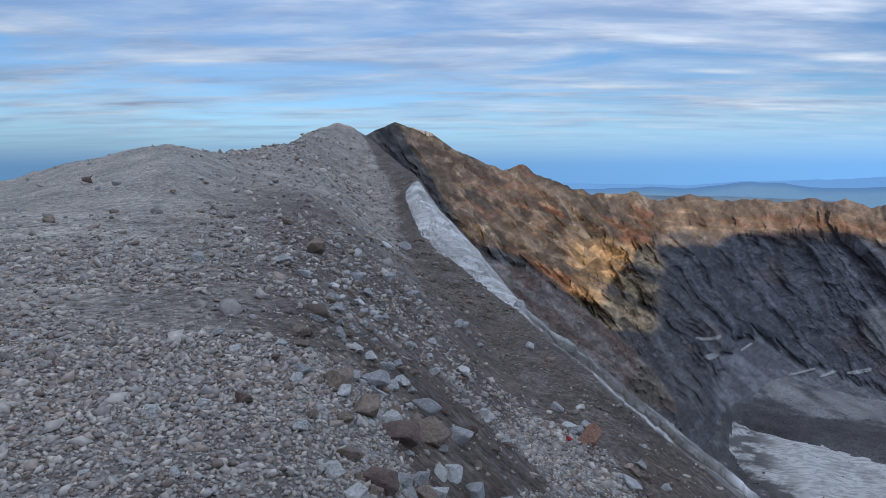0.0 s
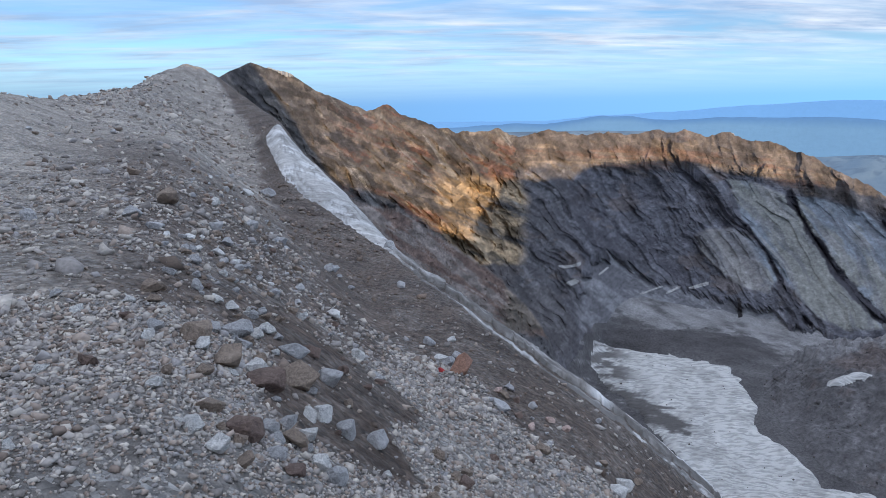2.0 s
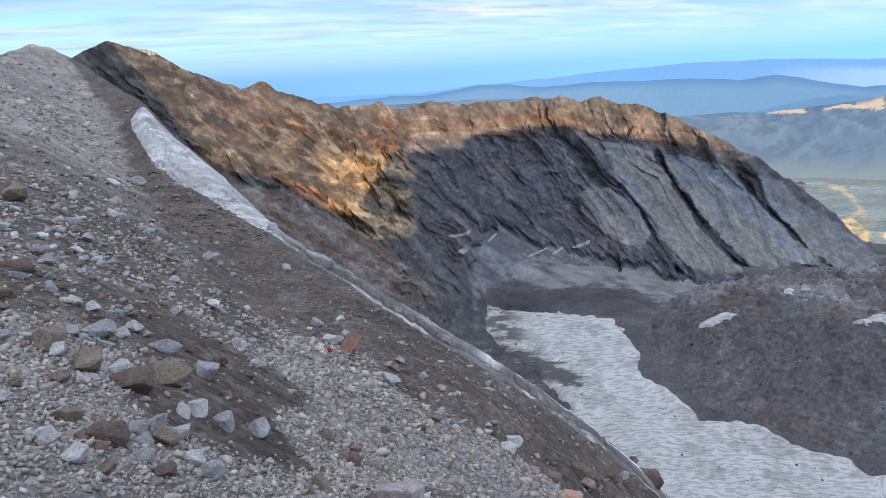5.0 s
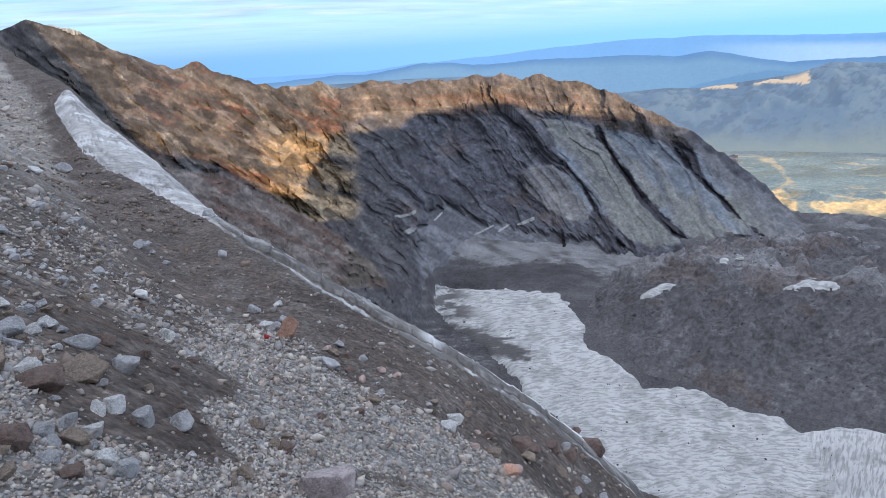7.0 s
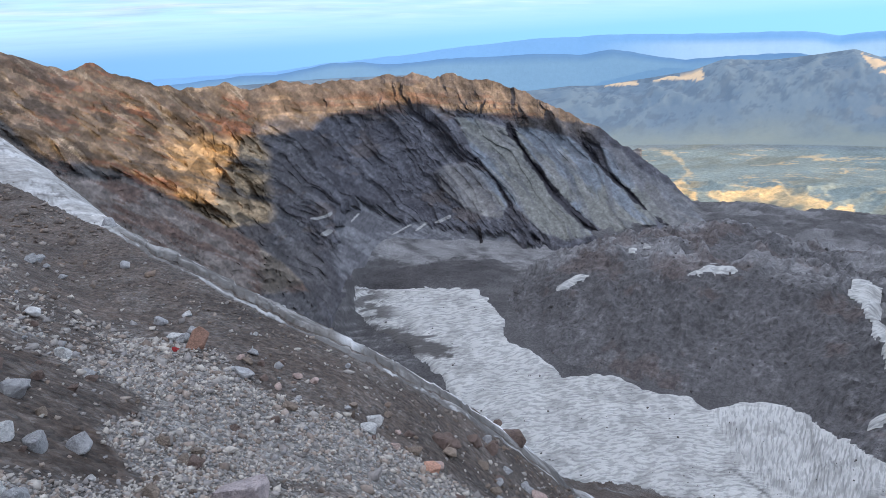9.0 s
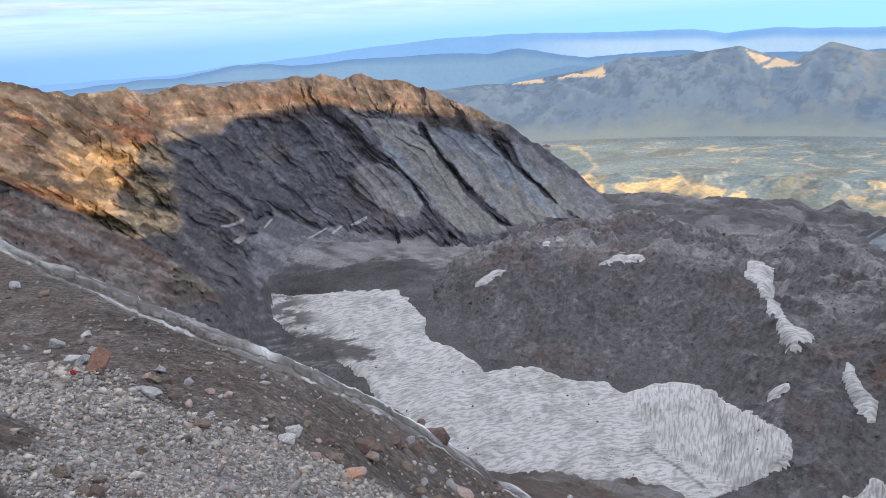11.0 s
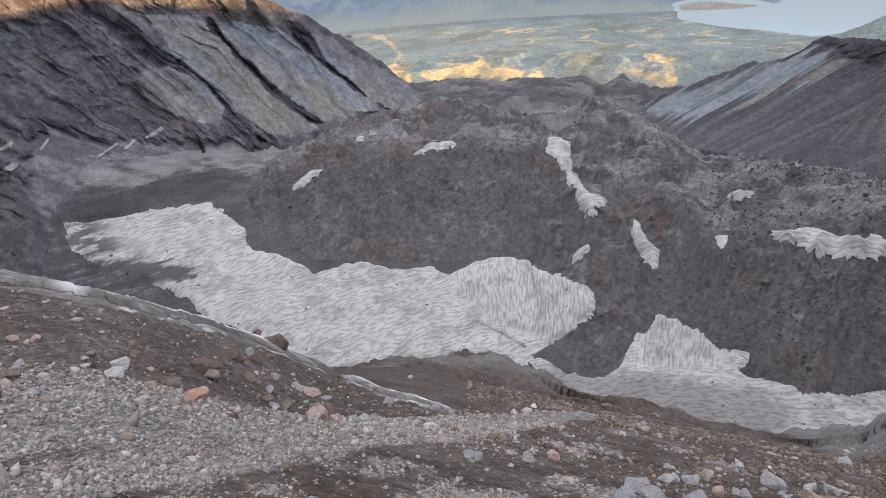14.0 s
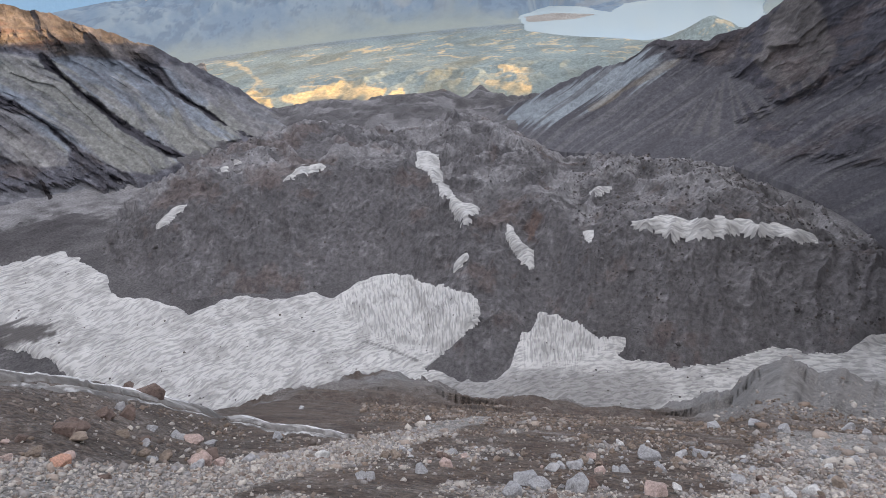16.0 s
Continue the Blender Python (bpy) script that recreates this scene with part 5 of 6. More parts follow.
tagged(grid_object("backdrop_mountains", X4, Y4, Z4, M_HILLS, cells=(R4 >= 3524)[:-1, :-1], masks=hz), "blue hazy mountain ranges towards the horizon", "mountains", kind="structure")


# ---- lake ----
def water_material():
    m = bpy.data.materials.new("lake_water")
    m.use_nodes = True
    bs = m.node_tree.nodes["Principled BSDF"]
    bs.inputs["Base Color"].default_value = (0.62, 0.71, 0.68, 1)
    bs.inputs["Roughness"].default_value = 0.12
    n = m.node_tree.nodes.new("ShaderNodeTexNoise")
    n.inputs["Scale"].default_value = 0.05
    b = m.node_tree.nodes.new("ShaderNodeBump")
    b.inputs["Strength"].default_value = 0.15
    m.node_tree.links.new(n.outputs[0], b.inputs["Height"])
    m.node_tree.links.new(b.outputs[0], bs.inputs["Normal"])
    return m


tagged(grid_object("water_lake", X4, Y4, np.full(X4.shape, -588.0), water_material(), cells=cells_of(wet > 0.2)), "pale still lake on the plain beyond the crater", "lake", kind="structure")
M_DEBRIS = earth("snow_debris_rock", (0.12, 0.105, 0.095), grain=1.0, contrast=0.4)
M_LOGS = earth("driftwood", (0.38, 0.345, 0.30), grain=8, contrast=0.3)
MAT_OUT = [(76.1, -9.05), (78.5, -8.9), (81.7, -9.15), (80.2, -9.4), (76.6, -9.4)]
tagged(grid_object("log_mat", X4, Y4, np.full(X4.shape, -587.6), M_LOGS, cells=cells_of(inside(A4 + 0.8 * warp, ELP + 0.15 * warp, MAT_OUT))), "tan raft of drift logs floating on the lake", "log mat")

# ---- firn along the lip ----
LIP_AZ = [-3.2, -2.6, -2.1, -0.2, 2, 3.5, 5, 7, 9.5, 12.3, 15, 18.5, 25.3, 31.5, 35.3, 39.5, 44, 49.5, 56, 58]
LOW_EL = [-3.0, -4.5, -5.8, -7.7, -9.3, -10.4, -11.5, -12.9, -15.2, -17.1, -19.1, -21.4, -25.6, -29.2, -31.4, -34.1, -36.9, -39.4, -41.2, -41.6]
LIP_EL = [-2.6, -1.6, -1.4, -4.2, -6.4, -8.0, -9.9, -12.1, -14.3, -16.0, -17.9, -20.2, -24.4, -28.3, -30.7, -33.4, -36.4, -38.9, -40.9, -41.5]
low_el, lip_el = curve(LIP_AZ, LOW_EL, 0.4), curve(LIP_AZ, LIP_EL, 0.4)


def slope_hit(az, el):
    """How far out each line of sight meets the slope, out to the crest."""
    r = (np.geomspace(3, 1, 400)[::-1][:, None] / 3) * np.minimum(crest_r(az), np.interp(az, [-5, 43, 46, 60], [200, 24, 23, 14]) * 1.05)[None, :]
    below = ground_z(np.broadcast_to(az, r.shape), r, False) >= r * tand(el)[None, :]
    k = np.where(below.any(0), below.argmax(0), len(r) - 1)
    return r[k, np.arange(len(az))]


def firn(az0, az1):
    az = np.arange(az0, az1, 0.12)
    jit = 0.22 * fbm(az / 1.3, 0 * az, 6, 0.7, 401)
    r0 = slope_hit(az, low_el(az) - 0.12 + jit)
    r1 = np.maximum(slope_hit(az, lip_el(az)), r0 + 0.3)
    t = np.concatenate([np.linspace(0, 1, 26), [1.02, 1.05, 1.08]])
    A, Tt = np.meshgrid(az, t)
    R = r0 + (r1 - r0) * np.minimum(Tt, 1) + np.clip(Tt - 1, 0, 1) * 6
    face = smooth01((A - 5) / 4)
    roll = np.sqrt(np.clip(np.sin(np.pi * np.clip(Tt * 0.93 + 0.02, 0, 1)), 0, 1))
    X, Y = polar(A, R)
    Z = ground_z(A, R) + (0.10 + 0.05 * face) * roll ** (1 + face) - 0.03 + 0.03 * fbm(X / 0.8, Y / 0.8, 4, 0.6, 403) * roll - np.clip(Tt - 1, 0, 1) * (12 - 11 * smooth01((A - 42) / 3))
    shadow_gap = np.exp(-((Tt - 0.27 - 0.10 * fbm(A / 3, 0 * A, 3, 0.5, 404)) / 0.065) ** 2) * face
    Z = Z - 0.14 * shadow_gap
    patch_n = fbm(X / 1.3, Y / 1.3, 5, 0.65, 402)
    streaks = fbm(A / 1.4 + 2.0 * Tt, Tt * 9, 5, 0.6, 405)
    grime = np.clip(0.32 + 0.42 * face + 0.9 * patch_n + 0.9 * streaks, 0, 0.9)
    # the crevice's shadow is painted in with the grime colour
    grime = np.maximum(grime * (1 - 0.8 * smooth01((Tt - 0.82) / 0.1) * face), 0.97 * shadow_gap)
    grime = np.maximum(grime, 0.8 * face * smooth01((0.22 - Tt) / 0.05) * smooth01(0.9 - 3 * streaks))
    clean = np.clip(np.exp(-((A - 25.5) / 0.8) ** 2) * smooth01((Tt - 0.25) / 0.1) + face * smooth01((Tt - 0.74 + 0.2 * smooth01((A - 25) / 6)) / 0.1) * smooth01(0.75 + 2 * streaks) + 0.8 * face * smooth01(1 - np.abs(Tt - 0.10) / 0.05) * smooth01(4 * streaks - 0.2) + 0.7 * smooth01(patch_n * 3 + 0.1) * (1 - face), 0, 1)
    masks = np.stack([grime * (1 - clean), clean * (1 - shadow_gap), 0 * shadow_gap], -1)
    return X, Y, Z, masks


bank_ice = tagged(new("firn_bank"), "dirty white strip of old ice along the crater lip", "firn bank")
for nm, a0, a1 in (("snow_face", -3.2, 6.0), ("ice_roll", 5.88, 58)):
    fx, fy, fz, fm = firn(a0, a1)
    grid_object(nm, fx, fy, fz, M_ICE, masks=fm).parent = bank_ice


# ---- loose stones ----
def block():
    """Eight corners, twelve faces: the plainest stone."""
    v = np.array([(x, y, z) for x in (-1, 1) for y in (-1, 1) for z in (-1, 1)], float) * 0.62
    v = v @ np.array([[0.8, -0.5, 0.33], [0.6, 0.7, -0.4], [-0.03, 0.52, 0.85]])
    f = np.array([(0, 1, 3), (0, 3, 2), (4, 6, 7), (4, 7, 5), (0, 4, 5), (0, 5, 1), (2, 3, 7), (2, 7, 6), (0, 2, 6), (0, 6, 4), (1, 5, 7), (1, 7, 3)])
    return v, f


def ico():
    bm = bmesh.new()
    bmesh.ops.create_icosphere(bm, subdivisions=1, radius=1)
    v = np.array([p.co for p in bm.verts])
    f = np.array([[q.index for q in p.verts] for p in bm.faces])
    bm.free()
    return v, f


def stone_material(name, cols, rough=0.9):
    m = bpy.data.materials.new(name)
    m.use_nodes = True
    nt = m.node_tree
    N, L = nt.nodes.new, nt.links.new
    bs = nt.nodes["Principled BSDF"]
    bs.inputs["Roughness"].default_value = rough
    bs.inputs["Specular IOR Level"].default_value = 0.25
    geo = N("ShaderNodeNewGeometry")
    ramp = N("ShaderNodeValToRGB")
    ramp.color_ramp.interpolation = "CONSTANT"
    while len(ramp.color_ramp.elements) < len(cols):
        ramp.color_ramp.elements.new(0.5)
    for k, c in enumerate(cols):
        ramp.color_ramp.elements[k].position = k / len(cols)
        ramp.color_ramp.elements[k].color = (*c, 1)
    L(geo.outputs["Random Per Island"], ramp.inputs[0])
    co = N("ShaderNodeTexCoord")
    n = N("ShaderNodeTexNoise")
    n.inputs["Scale"].default_value, n.inputs["Detail"].default_value = 30, 6
    L(co.outputs["Object"], n.inputs["Vector"])
    mr = N("ShaderNodeMapRange")
    mr.inputs[3].default_value, mr.inputs[4].default_value = 0.55, 1.4
    L(n.outputs[0], mr.inputs[0])
    g = N("ShaderNodeCombineColor")
    for k in range(3):
        L(mr.outputs[0], g.inputs[k])
    x = N("ShaderNodeMix")
    x.data_type, x.blend_type = "RGBA", "MULTIPLY"
    x.inputs[0].default_value = 1.0
    L(ramp.outputs[0], x.inputs[6]); L(g.outputs[0], x.inputs[7])
    L(x.outputs[2], bs.inputs["Base Color"])
    return m


M_STONES = stone_material("loose_stones", [(0.428, 0.384, 0.346), (0.352, 0.316, 0.291), (0.542, 0.484, 0.424), (0.271, 0.24, 0.217), (0.475, 0.426, 0.38), (0.357, 0.287, 0.238), (0.643, 0.574, 0.5), (0.392, 0.363, 0.346), (0.276, 0.215, 0.176), (0.516, 0.46, 0.403), (0.368, 0.33, 0.301), (0.459, 0.369, 0.305)])
rng = np.random.default_rng(7)


def scatter(name, count, r0, r1, az0, az1, size_of, keep, label, category, shape, paint=None):
    """One mesh of many low stones lying on the slope."""
    ICO_V, ICO_F = shape()
    az = rng.uniform(az0, az1, count)
    r = r0 * (r1 / r0) ** rng.uniform(0, 1, count)
    r = np.sqrt(rng.uniform(r0 * r0, r1 * r1, count)) * 0.5 + r * 0.5
    ok = (r < crest_r(az) * 0.99) & (rng.uniform(0, 1, count) < keep(az, r))
    el = np.degrees(np.arctan2(ground_z(az, r, False), r))
    ok &= (az < -3.2) | (az > 58) | (el < low_el(az) - 0.25)
    az, r = az[ok], r[ok]
    n = len(az)
    size = size_of(r) * np.exp(rng.normal(0, 0.45, n))
    z = ground_z(az, r)
    x, y = polar(az, r)
    V = ICO_V[None] * rng.uniform(0.72, 1.15, (n, len(ICO_V), 1))
    V = V * np.stack([np.ones(n), rng.uniform(0.45, 0.9, n), rng.uniform(0.3, 0.65, n)], 1)[:, None, :]
    yaw, tip = rng.uniform(0, 6.283, n), rng.normal(0, 0.5, n)
    c, s2 = np.cos(tip)[:, None], np.sin(tip)[:, None]
    V = np.stack([V[..., 0] * c - V[..., 2] * s2, V[..., 1], V[..., 0] * s2 + V[..., 2] * c], -1)
    c, s2 = np.cos(yaw)[:, None], np.sin(yaw)[:, None]
    V = np.stack([V[..., 0] * c - V[..., 1] * s2, V[..., 0] * s2 + V[..., 1] * c, V[..., 2]], -1)
    V = V * (size * 0.5)[:, None, None] + np.stack([x, y, z + 0.10 * size], 1)[:, None, :]
    F = (ICO_F[None] + (np.arange(n) * len(ICO_V))[:, None, None]).reshape(-1, 3)
    me = bpy.data.meshes.new(name)
    me.vertices.add(n * len(ICO_V))
    me.vertices.foreach_set("co", V.astype(np.float32).ravel())
    me.loops.add(F.size)
    me.loops.foreach_set("vertex_index", F.astype(np.int32).ravel())
    me.polygons.add(len(F))
    me.polygons.foreach_set("loop_start", np.arange(0, F.size, 3, dtype=np.int32))
    me.update(calc_edges=True)
    me.materials.append(paint or M_STONES)
    return tagged(new(name, me), label, category, kind="stuff")


def bare_crown(az, r):
    """The crown of the rim, out to the left, is fine beige soil with few stones."""
    return 1 - 0.93 * smooth01((-17 - az) / 5) * smooth01((r - 7) / 5)


def gravel_keep(az, r):
    return (1.0 - 0.975 * dirt_mask(az, r)) * bare_crown(az, r)


scatter("near_gravel", 54000, 1.7, 6.5, -42, 75, lambda r: 0.011 + 0.0048 * r, gravel_keep, "pale grey gravel lying close underfoot", "gravel", block)
scatter("gravel", 100000, 2.5, 19, -44, 112, lambda r: 0.021 + 0.0046 * r, gravel_keep, "loose pale grey gravel covering the rim slope", "gravel", block)
scatter("rubble", 8000, 5, 34, -40, 112, lambda r: 0.05 + 0.006 * r, lambda az, r: (0.04 - 0.035 * smooth01((az - 40) / 5) + 0.6 * gravel_keep(az, r)) * bare_crown(az, r) * (1 - 0.8 * bank_mask(az, r) * (az < 20)), "scattered grey and brown fist-sized rubble", "rubble", ico)
scatter("slope_rubble", 5500, 20, 120, -32, 2, lambda r: 0.10 + 0.003 * r, lambda az, r: 0.8 * bare_crown(az, r) * (1 - 0.92 * bank_mask(az, r)), "scattered beige rubble on the far rim slope", "rubble", ico)
scatter("lower_rubble", 1100, 12, 100, 95, 112, lambda r: 0.06 + 0.0042 * r, lambda az, r: 0.8 * smooth01(0.3 + 3 * fbm(az / 3, r / 12, 4, 0.6, 611)), "grey rubble on the ridges below the rim", "rubble", ico)


M_SOIL_STONES = stone_material("soil_stones", [(0.199, 0.151, 0.119), (0.289, 0.237, 0.2), (0.152, 0.115, 0.092), (0.381, 0.323, 0.276), (0.244, 0.179, 0.135), (0.176, 0.144, 0.124), (0.321, 0.237, 0.183)])
scatter("soil_stones", 46000, 2, 60, -20, 112, lambda r: 0.022 + 0.0048 * r, lambda az, r: dirt_mask(az, r) * np.clip(smooth01((az + 8) / 6) + smooth01((22 - r) / 8), 0, 1) * (1 - 0.7 * smooth01((26 - az) / 6) * smooth01((r - 6) / 3)) * smooth01(0.6 + 2.3 * fbm(r / 2.2, az / 6, 4, 0.6, 612)), "dark brown stones half sunk in the soil", "stones", block, M_SOIL_STONES)


# ---- boulders ----
def boulder_mesh(seed, fine=True):
    """An angular block: the hull of random points, its edges worn."""
    g = random.Random(seed)
    bm = bmesh.new()
    for _ in range(15):
        d = Vector((g.gauss(0, 1), g.gauss(0, 1), g.gauss(0, 1))).normalized() * g.uniform(0.44, 0.54)
        bm.verts.new((d.x * 1.1, d.y * 0.9, d.z * 0.85))
    hull = bmesh.ops.convex_hull(bm, input=list(bm.verts))
    bmesh.ops.delete(bm, geom=[v for v in bm.verts if not v.link_faces], context="VERTS")
    bmesh.ops.bevel(bm, geom=list(bm.edges), offset=0.042, segments=2 if fine else 1, affect="EDGES", profile=0.6)
    bmesh.ops.triangulate(bm, faces=list(bm.faces))
    if fine:
        bmesh.ops.subdivide_edges(bm, edges=[e for e in bm.edges if e.calc_length() > 0.12], cuts=1, use_grid_fill=True)
    off = Vector((seed * 3.1, 7.7, seed))
    for v in bm.verts:
        v.co += v.co.normalized() * (0.022 * noise.fractal(v.co * 4.0 + off, 1.0, 2.0, 4))
    bmesh.ops.triangulate(bm, faces=list(bm.faces))
    me = bpy.data.meshes.new("boulder")
    bm.to_mesh(me)
    bm.free()
    return me


BOULDERS = [boulder_mesh(k) for k in range(7)]


def rock_paint(name, c):
    return earth(name, c, grain=0.12, bump=0.7, contrast=0.4, spots=tuple(min(1, 1.35 * q) for q in c), spot_size=0.03)


KINDS = {
    "pale": (rock_paint("pale_rock", (0.60, 0.58, 0.55)), "pale cream boulder lying on the gravel slope"),
    "grey": (rock_paint("grey_rock", (0.40, 0.39, 0.385)), "grey angular boulder lying on the gravel slope"),
    "brown": (rock_paint("brown_rock", (0.27, 0.21, 0.165)), "brown weathered boulder half sunk in the soil"),
    "dark": (rock_paint("dark_rock", (0.19, 0.135, 0.112)), "dark brown boulder on the soil bank"),
    "lilac": (rock_paint("lilac_rock", (0.45, 0.375, 0.36)), "pale lilac grey boulder among the gravel"),
    "pink": (rock_paint("pink_rock", (0.50, 0.37, 0.32)), "pinkish grey boulder among the gravel"),
    "salmon": (rock_paint("salmon_rock", (0.60, 0.33, 0.235)), "bright salmon pink boulder at the gravel's edge"),
    "scarlet": (rock_paint("scarlet_rock", (0.42, 0.05, 0.05)), "small bright red stone beside a rust block"),
    "red": (rock_paint("red_rock", (0.31, 0.175, 0.125)), "rust red block on the edge of the gravel"),
}
SPOTS = {}
SPOTS["brown"] = [(-2.22, 11.58, 0.35), (-0.54, 4.34, 0.22), (-0.52, 3.56, 0.13), (-1.24, 5.61, 0.15), (-0.77, 8.55, 0.11), (-0.11, 4.86, 0.25), (-0.11, 3.65, 0.14)]
SPOTS["lilac"] = [(1.32, 4.13, 0.42)]
SPOTS["brown "] = [(4.57, 7.4, 0.22), (9.36, 5.05, 0.22), (6.05, 7.44, 0.2), (6.7, 8.66, 0.2)]
SPOTS["pink "] = [(6.58, 6.95, 0.28), (4.2, 7.3, 0.16)]
SPOTS["grey  "] = [(10.58, 8.77, 0.3), (6.66, 8.12, 0.18), (8.19, 9.15, 0.25), (6.87, 3.86, 0.2), (5.9, 7.1, 0.16)]
SPOTS["pale"] = [(-1.59, 3.46, 0.1), (-0.38, 4.59, 0.15), (0.06, 4.45, 0.19), (0.51, 7.61, 0.19), (-1.37, 3.66, 0.08), (-0.63, 3.24, 0.06), (2.1, 10.76, 0.25), (-3.67, 7.42, 0.09), (-1.19, 2.79, 0.06), (-1.42, 2.82, 0.05), (-1.54, 2.7, 0.05), (-1.28, 5.08, 0.08), (0.04, 3.5, 0.11), (4.3, 8.1, 0.27), (4.01, 7.7, 0.22), (3.56, 11.25, 0.09), (10.43, 0.31, 0.24), (16.23, -5.24, 0.48), (32.65, -10.43, 0.92), (12.3, -3.75, 0.34)]
SPOTS["grey"] = [(-0.56, 5.29, 0.21), (-0.15, 5.65, 0.21), (-0.14, 3.86, 0.15), (-0.23, 3.68, 0.12), (-0.98, 4.49, 0.11), (0.42, 17.48, 0.28), (0.7, 17.52, 0.18), (0.95, 16.57, 0.18), (-2.23, 37.73, 0.71), (-2.23, 9.3, 0.23), (-1.17, 10.06, 0.19), (-1.16, 7.24, 0.13), (-3.22, 8.63, 0.2), (0.22, 4.37, 0.17), (0.44, 4.53, 0.16), (2.22, 10.65, 0.22), (0.53, 18.12, 0.29), (-0.73, 16.55, 0.36)]
SPOTS["dark"] = [(-1.19, 3.8, 0.11), (-1.2, 4.67, 0.09), (5.88, 8.6, 0.37), (8.21, 10.41, 0.3), (7.4, 9.9, 0.25), (4.85, 8.04, 0.17), (5.67, 8.35, 0.47), (8.01, 10.19, 0.35), (7.22, 9.73, 0.31), (11.64, 13.95, 0.75), (6.9, 8.42, 0.21)]
SPOTS["pink"] = [(8.23, 8.85, 0.37), (8.1, -0.33, 0.4)]
SPOTS["salmon"] = [(4.59, 6.95, 0.27)]
SPOTS["red"] = [(2.34, 10.16, 0.41)]
SPOTS["scarlet"] = [(1.98, 10.05, 0.12)]
SPOTS["grey "] = [(3.15, 10.09, 0.15), (8.19, 9.23, 0.27), (8.67, 8.9, 0.25), (8.24, 1.73, 0.42), (7.92, 1.42, 0.29), (7.01, 1.61, 0.31), (12.94, -0.07, 0.82), (30.66, -2.8, 1.3), (33.2, -5.15, 1.3), (30.05, -6.03, 1.3), (14.3, -1.3, 0.62), (6.84, 3.98, 0.19), (8.08, 3.58, 0.23), (10.74, 4.12, 0.24), (34.97, -10.22, 1.18), (17.3, -4.53, 0.43)]


PAINTED = {}


def boulder(kind, az, r, size, g):
    paint, label = KINDS[kind]
    key = (kind, g.randrange(len(BOULDERS)))
    if key not in PAINTED:
        PAINTED[key] = BOULDERS[key[1]].copy()
        PAINTED[key].materials.append(paint)
    ob = new("boulder", PAINTED[key])
    x, y = polar(az, r)
    h = size * g.uniform(0.75, 0.95)
    ob.scale = (size, size * g.uniform(0.75, 1.0), h)
    ob.rotation_euler = (g.gauss(0, 0.25), g.gauss(0, 0.25), g.uniform(0, 6.28))
    ob.location = (x, y, float(ground_z(np.array([az]), np.array([r]))[0]) + 0.22 * h)
    return tagged(ob, label, "boulder", "boulders on the rim slope")


chance = random.Random(11)


def place_boulder(kind, x, y, size):
    boulder(kind, math.degrees(math.atan2(x, y)), math.hypot(x, y), size, chance)


for kind, spots in SPOTS.items():
    for x, y, size in spots:
        place_boulder("grey" if kind == "pale" and x > 10 else kind.strip(), x, y, 1.3 * size * (0.6 if x > 10 and abs(y) < 12 and x > 11.7 else 1.0))
place_boulder("dark", 11.9, 15.1, 0.36)
EXTRA = []


def wish(kind, az, r, size):
    if r < 0.93 * float(crest_r(az)):
        EXTRA.append((r, kind, az, size))


def on_slope(u, v):
    x, y = u * 0.985 + v * 0.174, u * 0.174 - v * 0.985
    return math.degrees(math.atan2(x, y)), math.hypot(x, y)


# blocks along the top of the soil, over the slope, along the gravel's edge and below the rim
for _ in range(70):
    wish(chance.choice(["grey", "grey", "pale", "brown", "brown"]), *on_slope(chance.uniform(-0.25, 0.9), chance.uniform(-9, -3.1)), chance.uniform(0.06, 0.17))
for _ in range(210):
    wish(chance.choice(["grey", "pale", "brown", "brown", "dark", "grey"]), *on_slope(chance.uniform(0.0, 2.2), -3.0 - 22 * chance.random() ** 1.5), 0.07 * math.exp(chance.gauss(0.45, 0.45)))
for _ in range(110):
    az, r = chance.uniform(-34, 108), 4 * (34 / 4) ** chance.random()
    wish(chance.choice(["grey", "grey", "pale", "brown", "dark", "grey", "brown"]), az, r, (0.06 + 0.011 * r) * math.exp(chance.gauss(0, 0.35)) * (0.7 if az > 45 else 1))
for _ in range(85):
    v = chance.uniform(-9.5, 1.5)
    u = float(np.interp(v, [-14, -10, -8, -7, -6, -5, -4, -2, 2], [3.0, 3.9, 4.5, 5.2, 6.4, 8.2, 10.2, 10.5, 10.5])) + chance.gauss(0.35, 0.8)
    wish(chance.choice(["grey", "brown", "dark", "brown", "grey", "pink"]), *on_slope(u, v), 0.13 * math.exp(chance.gauss(0.1, 0.5)))
for _ in range(80):
    wish(chance.choice(["grey", "grey", "brown", "dark", "grey", "pale"]), chance.uniform(80, 108), 6.5 * (17 / 6.5) ** chance.random(), 0.16 * math.exp(chance.gauss(0.2, 0.5)))
EXTRA.sort()
NEAR = 190
for r, kind, az, size in EXTRA[:NEAR]:
    boulder(kind, az, r, size, chance)


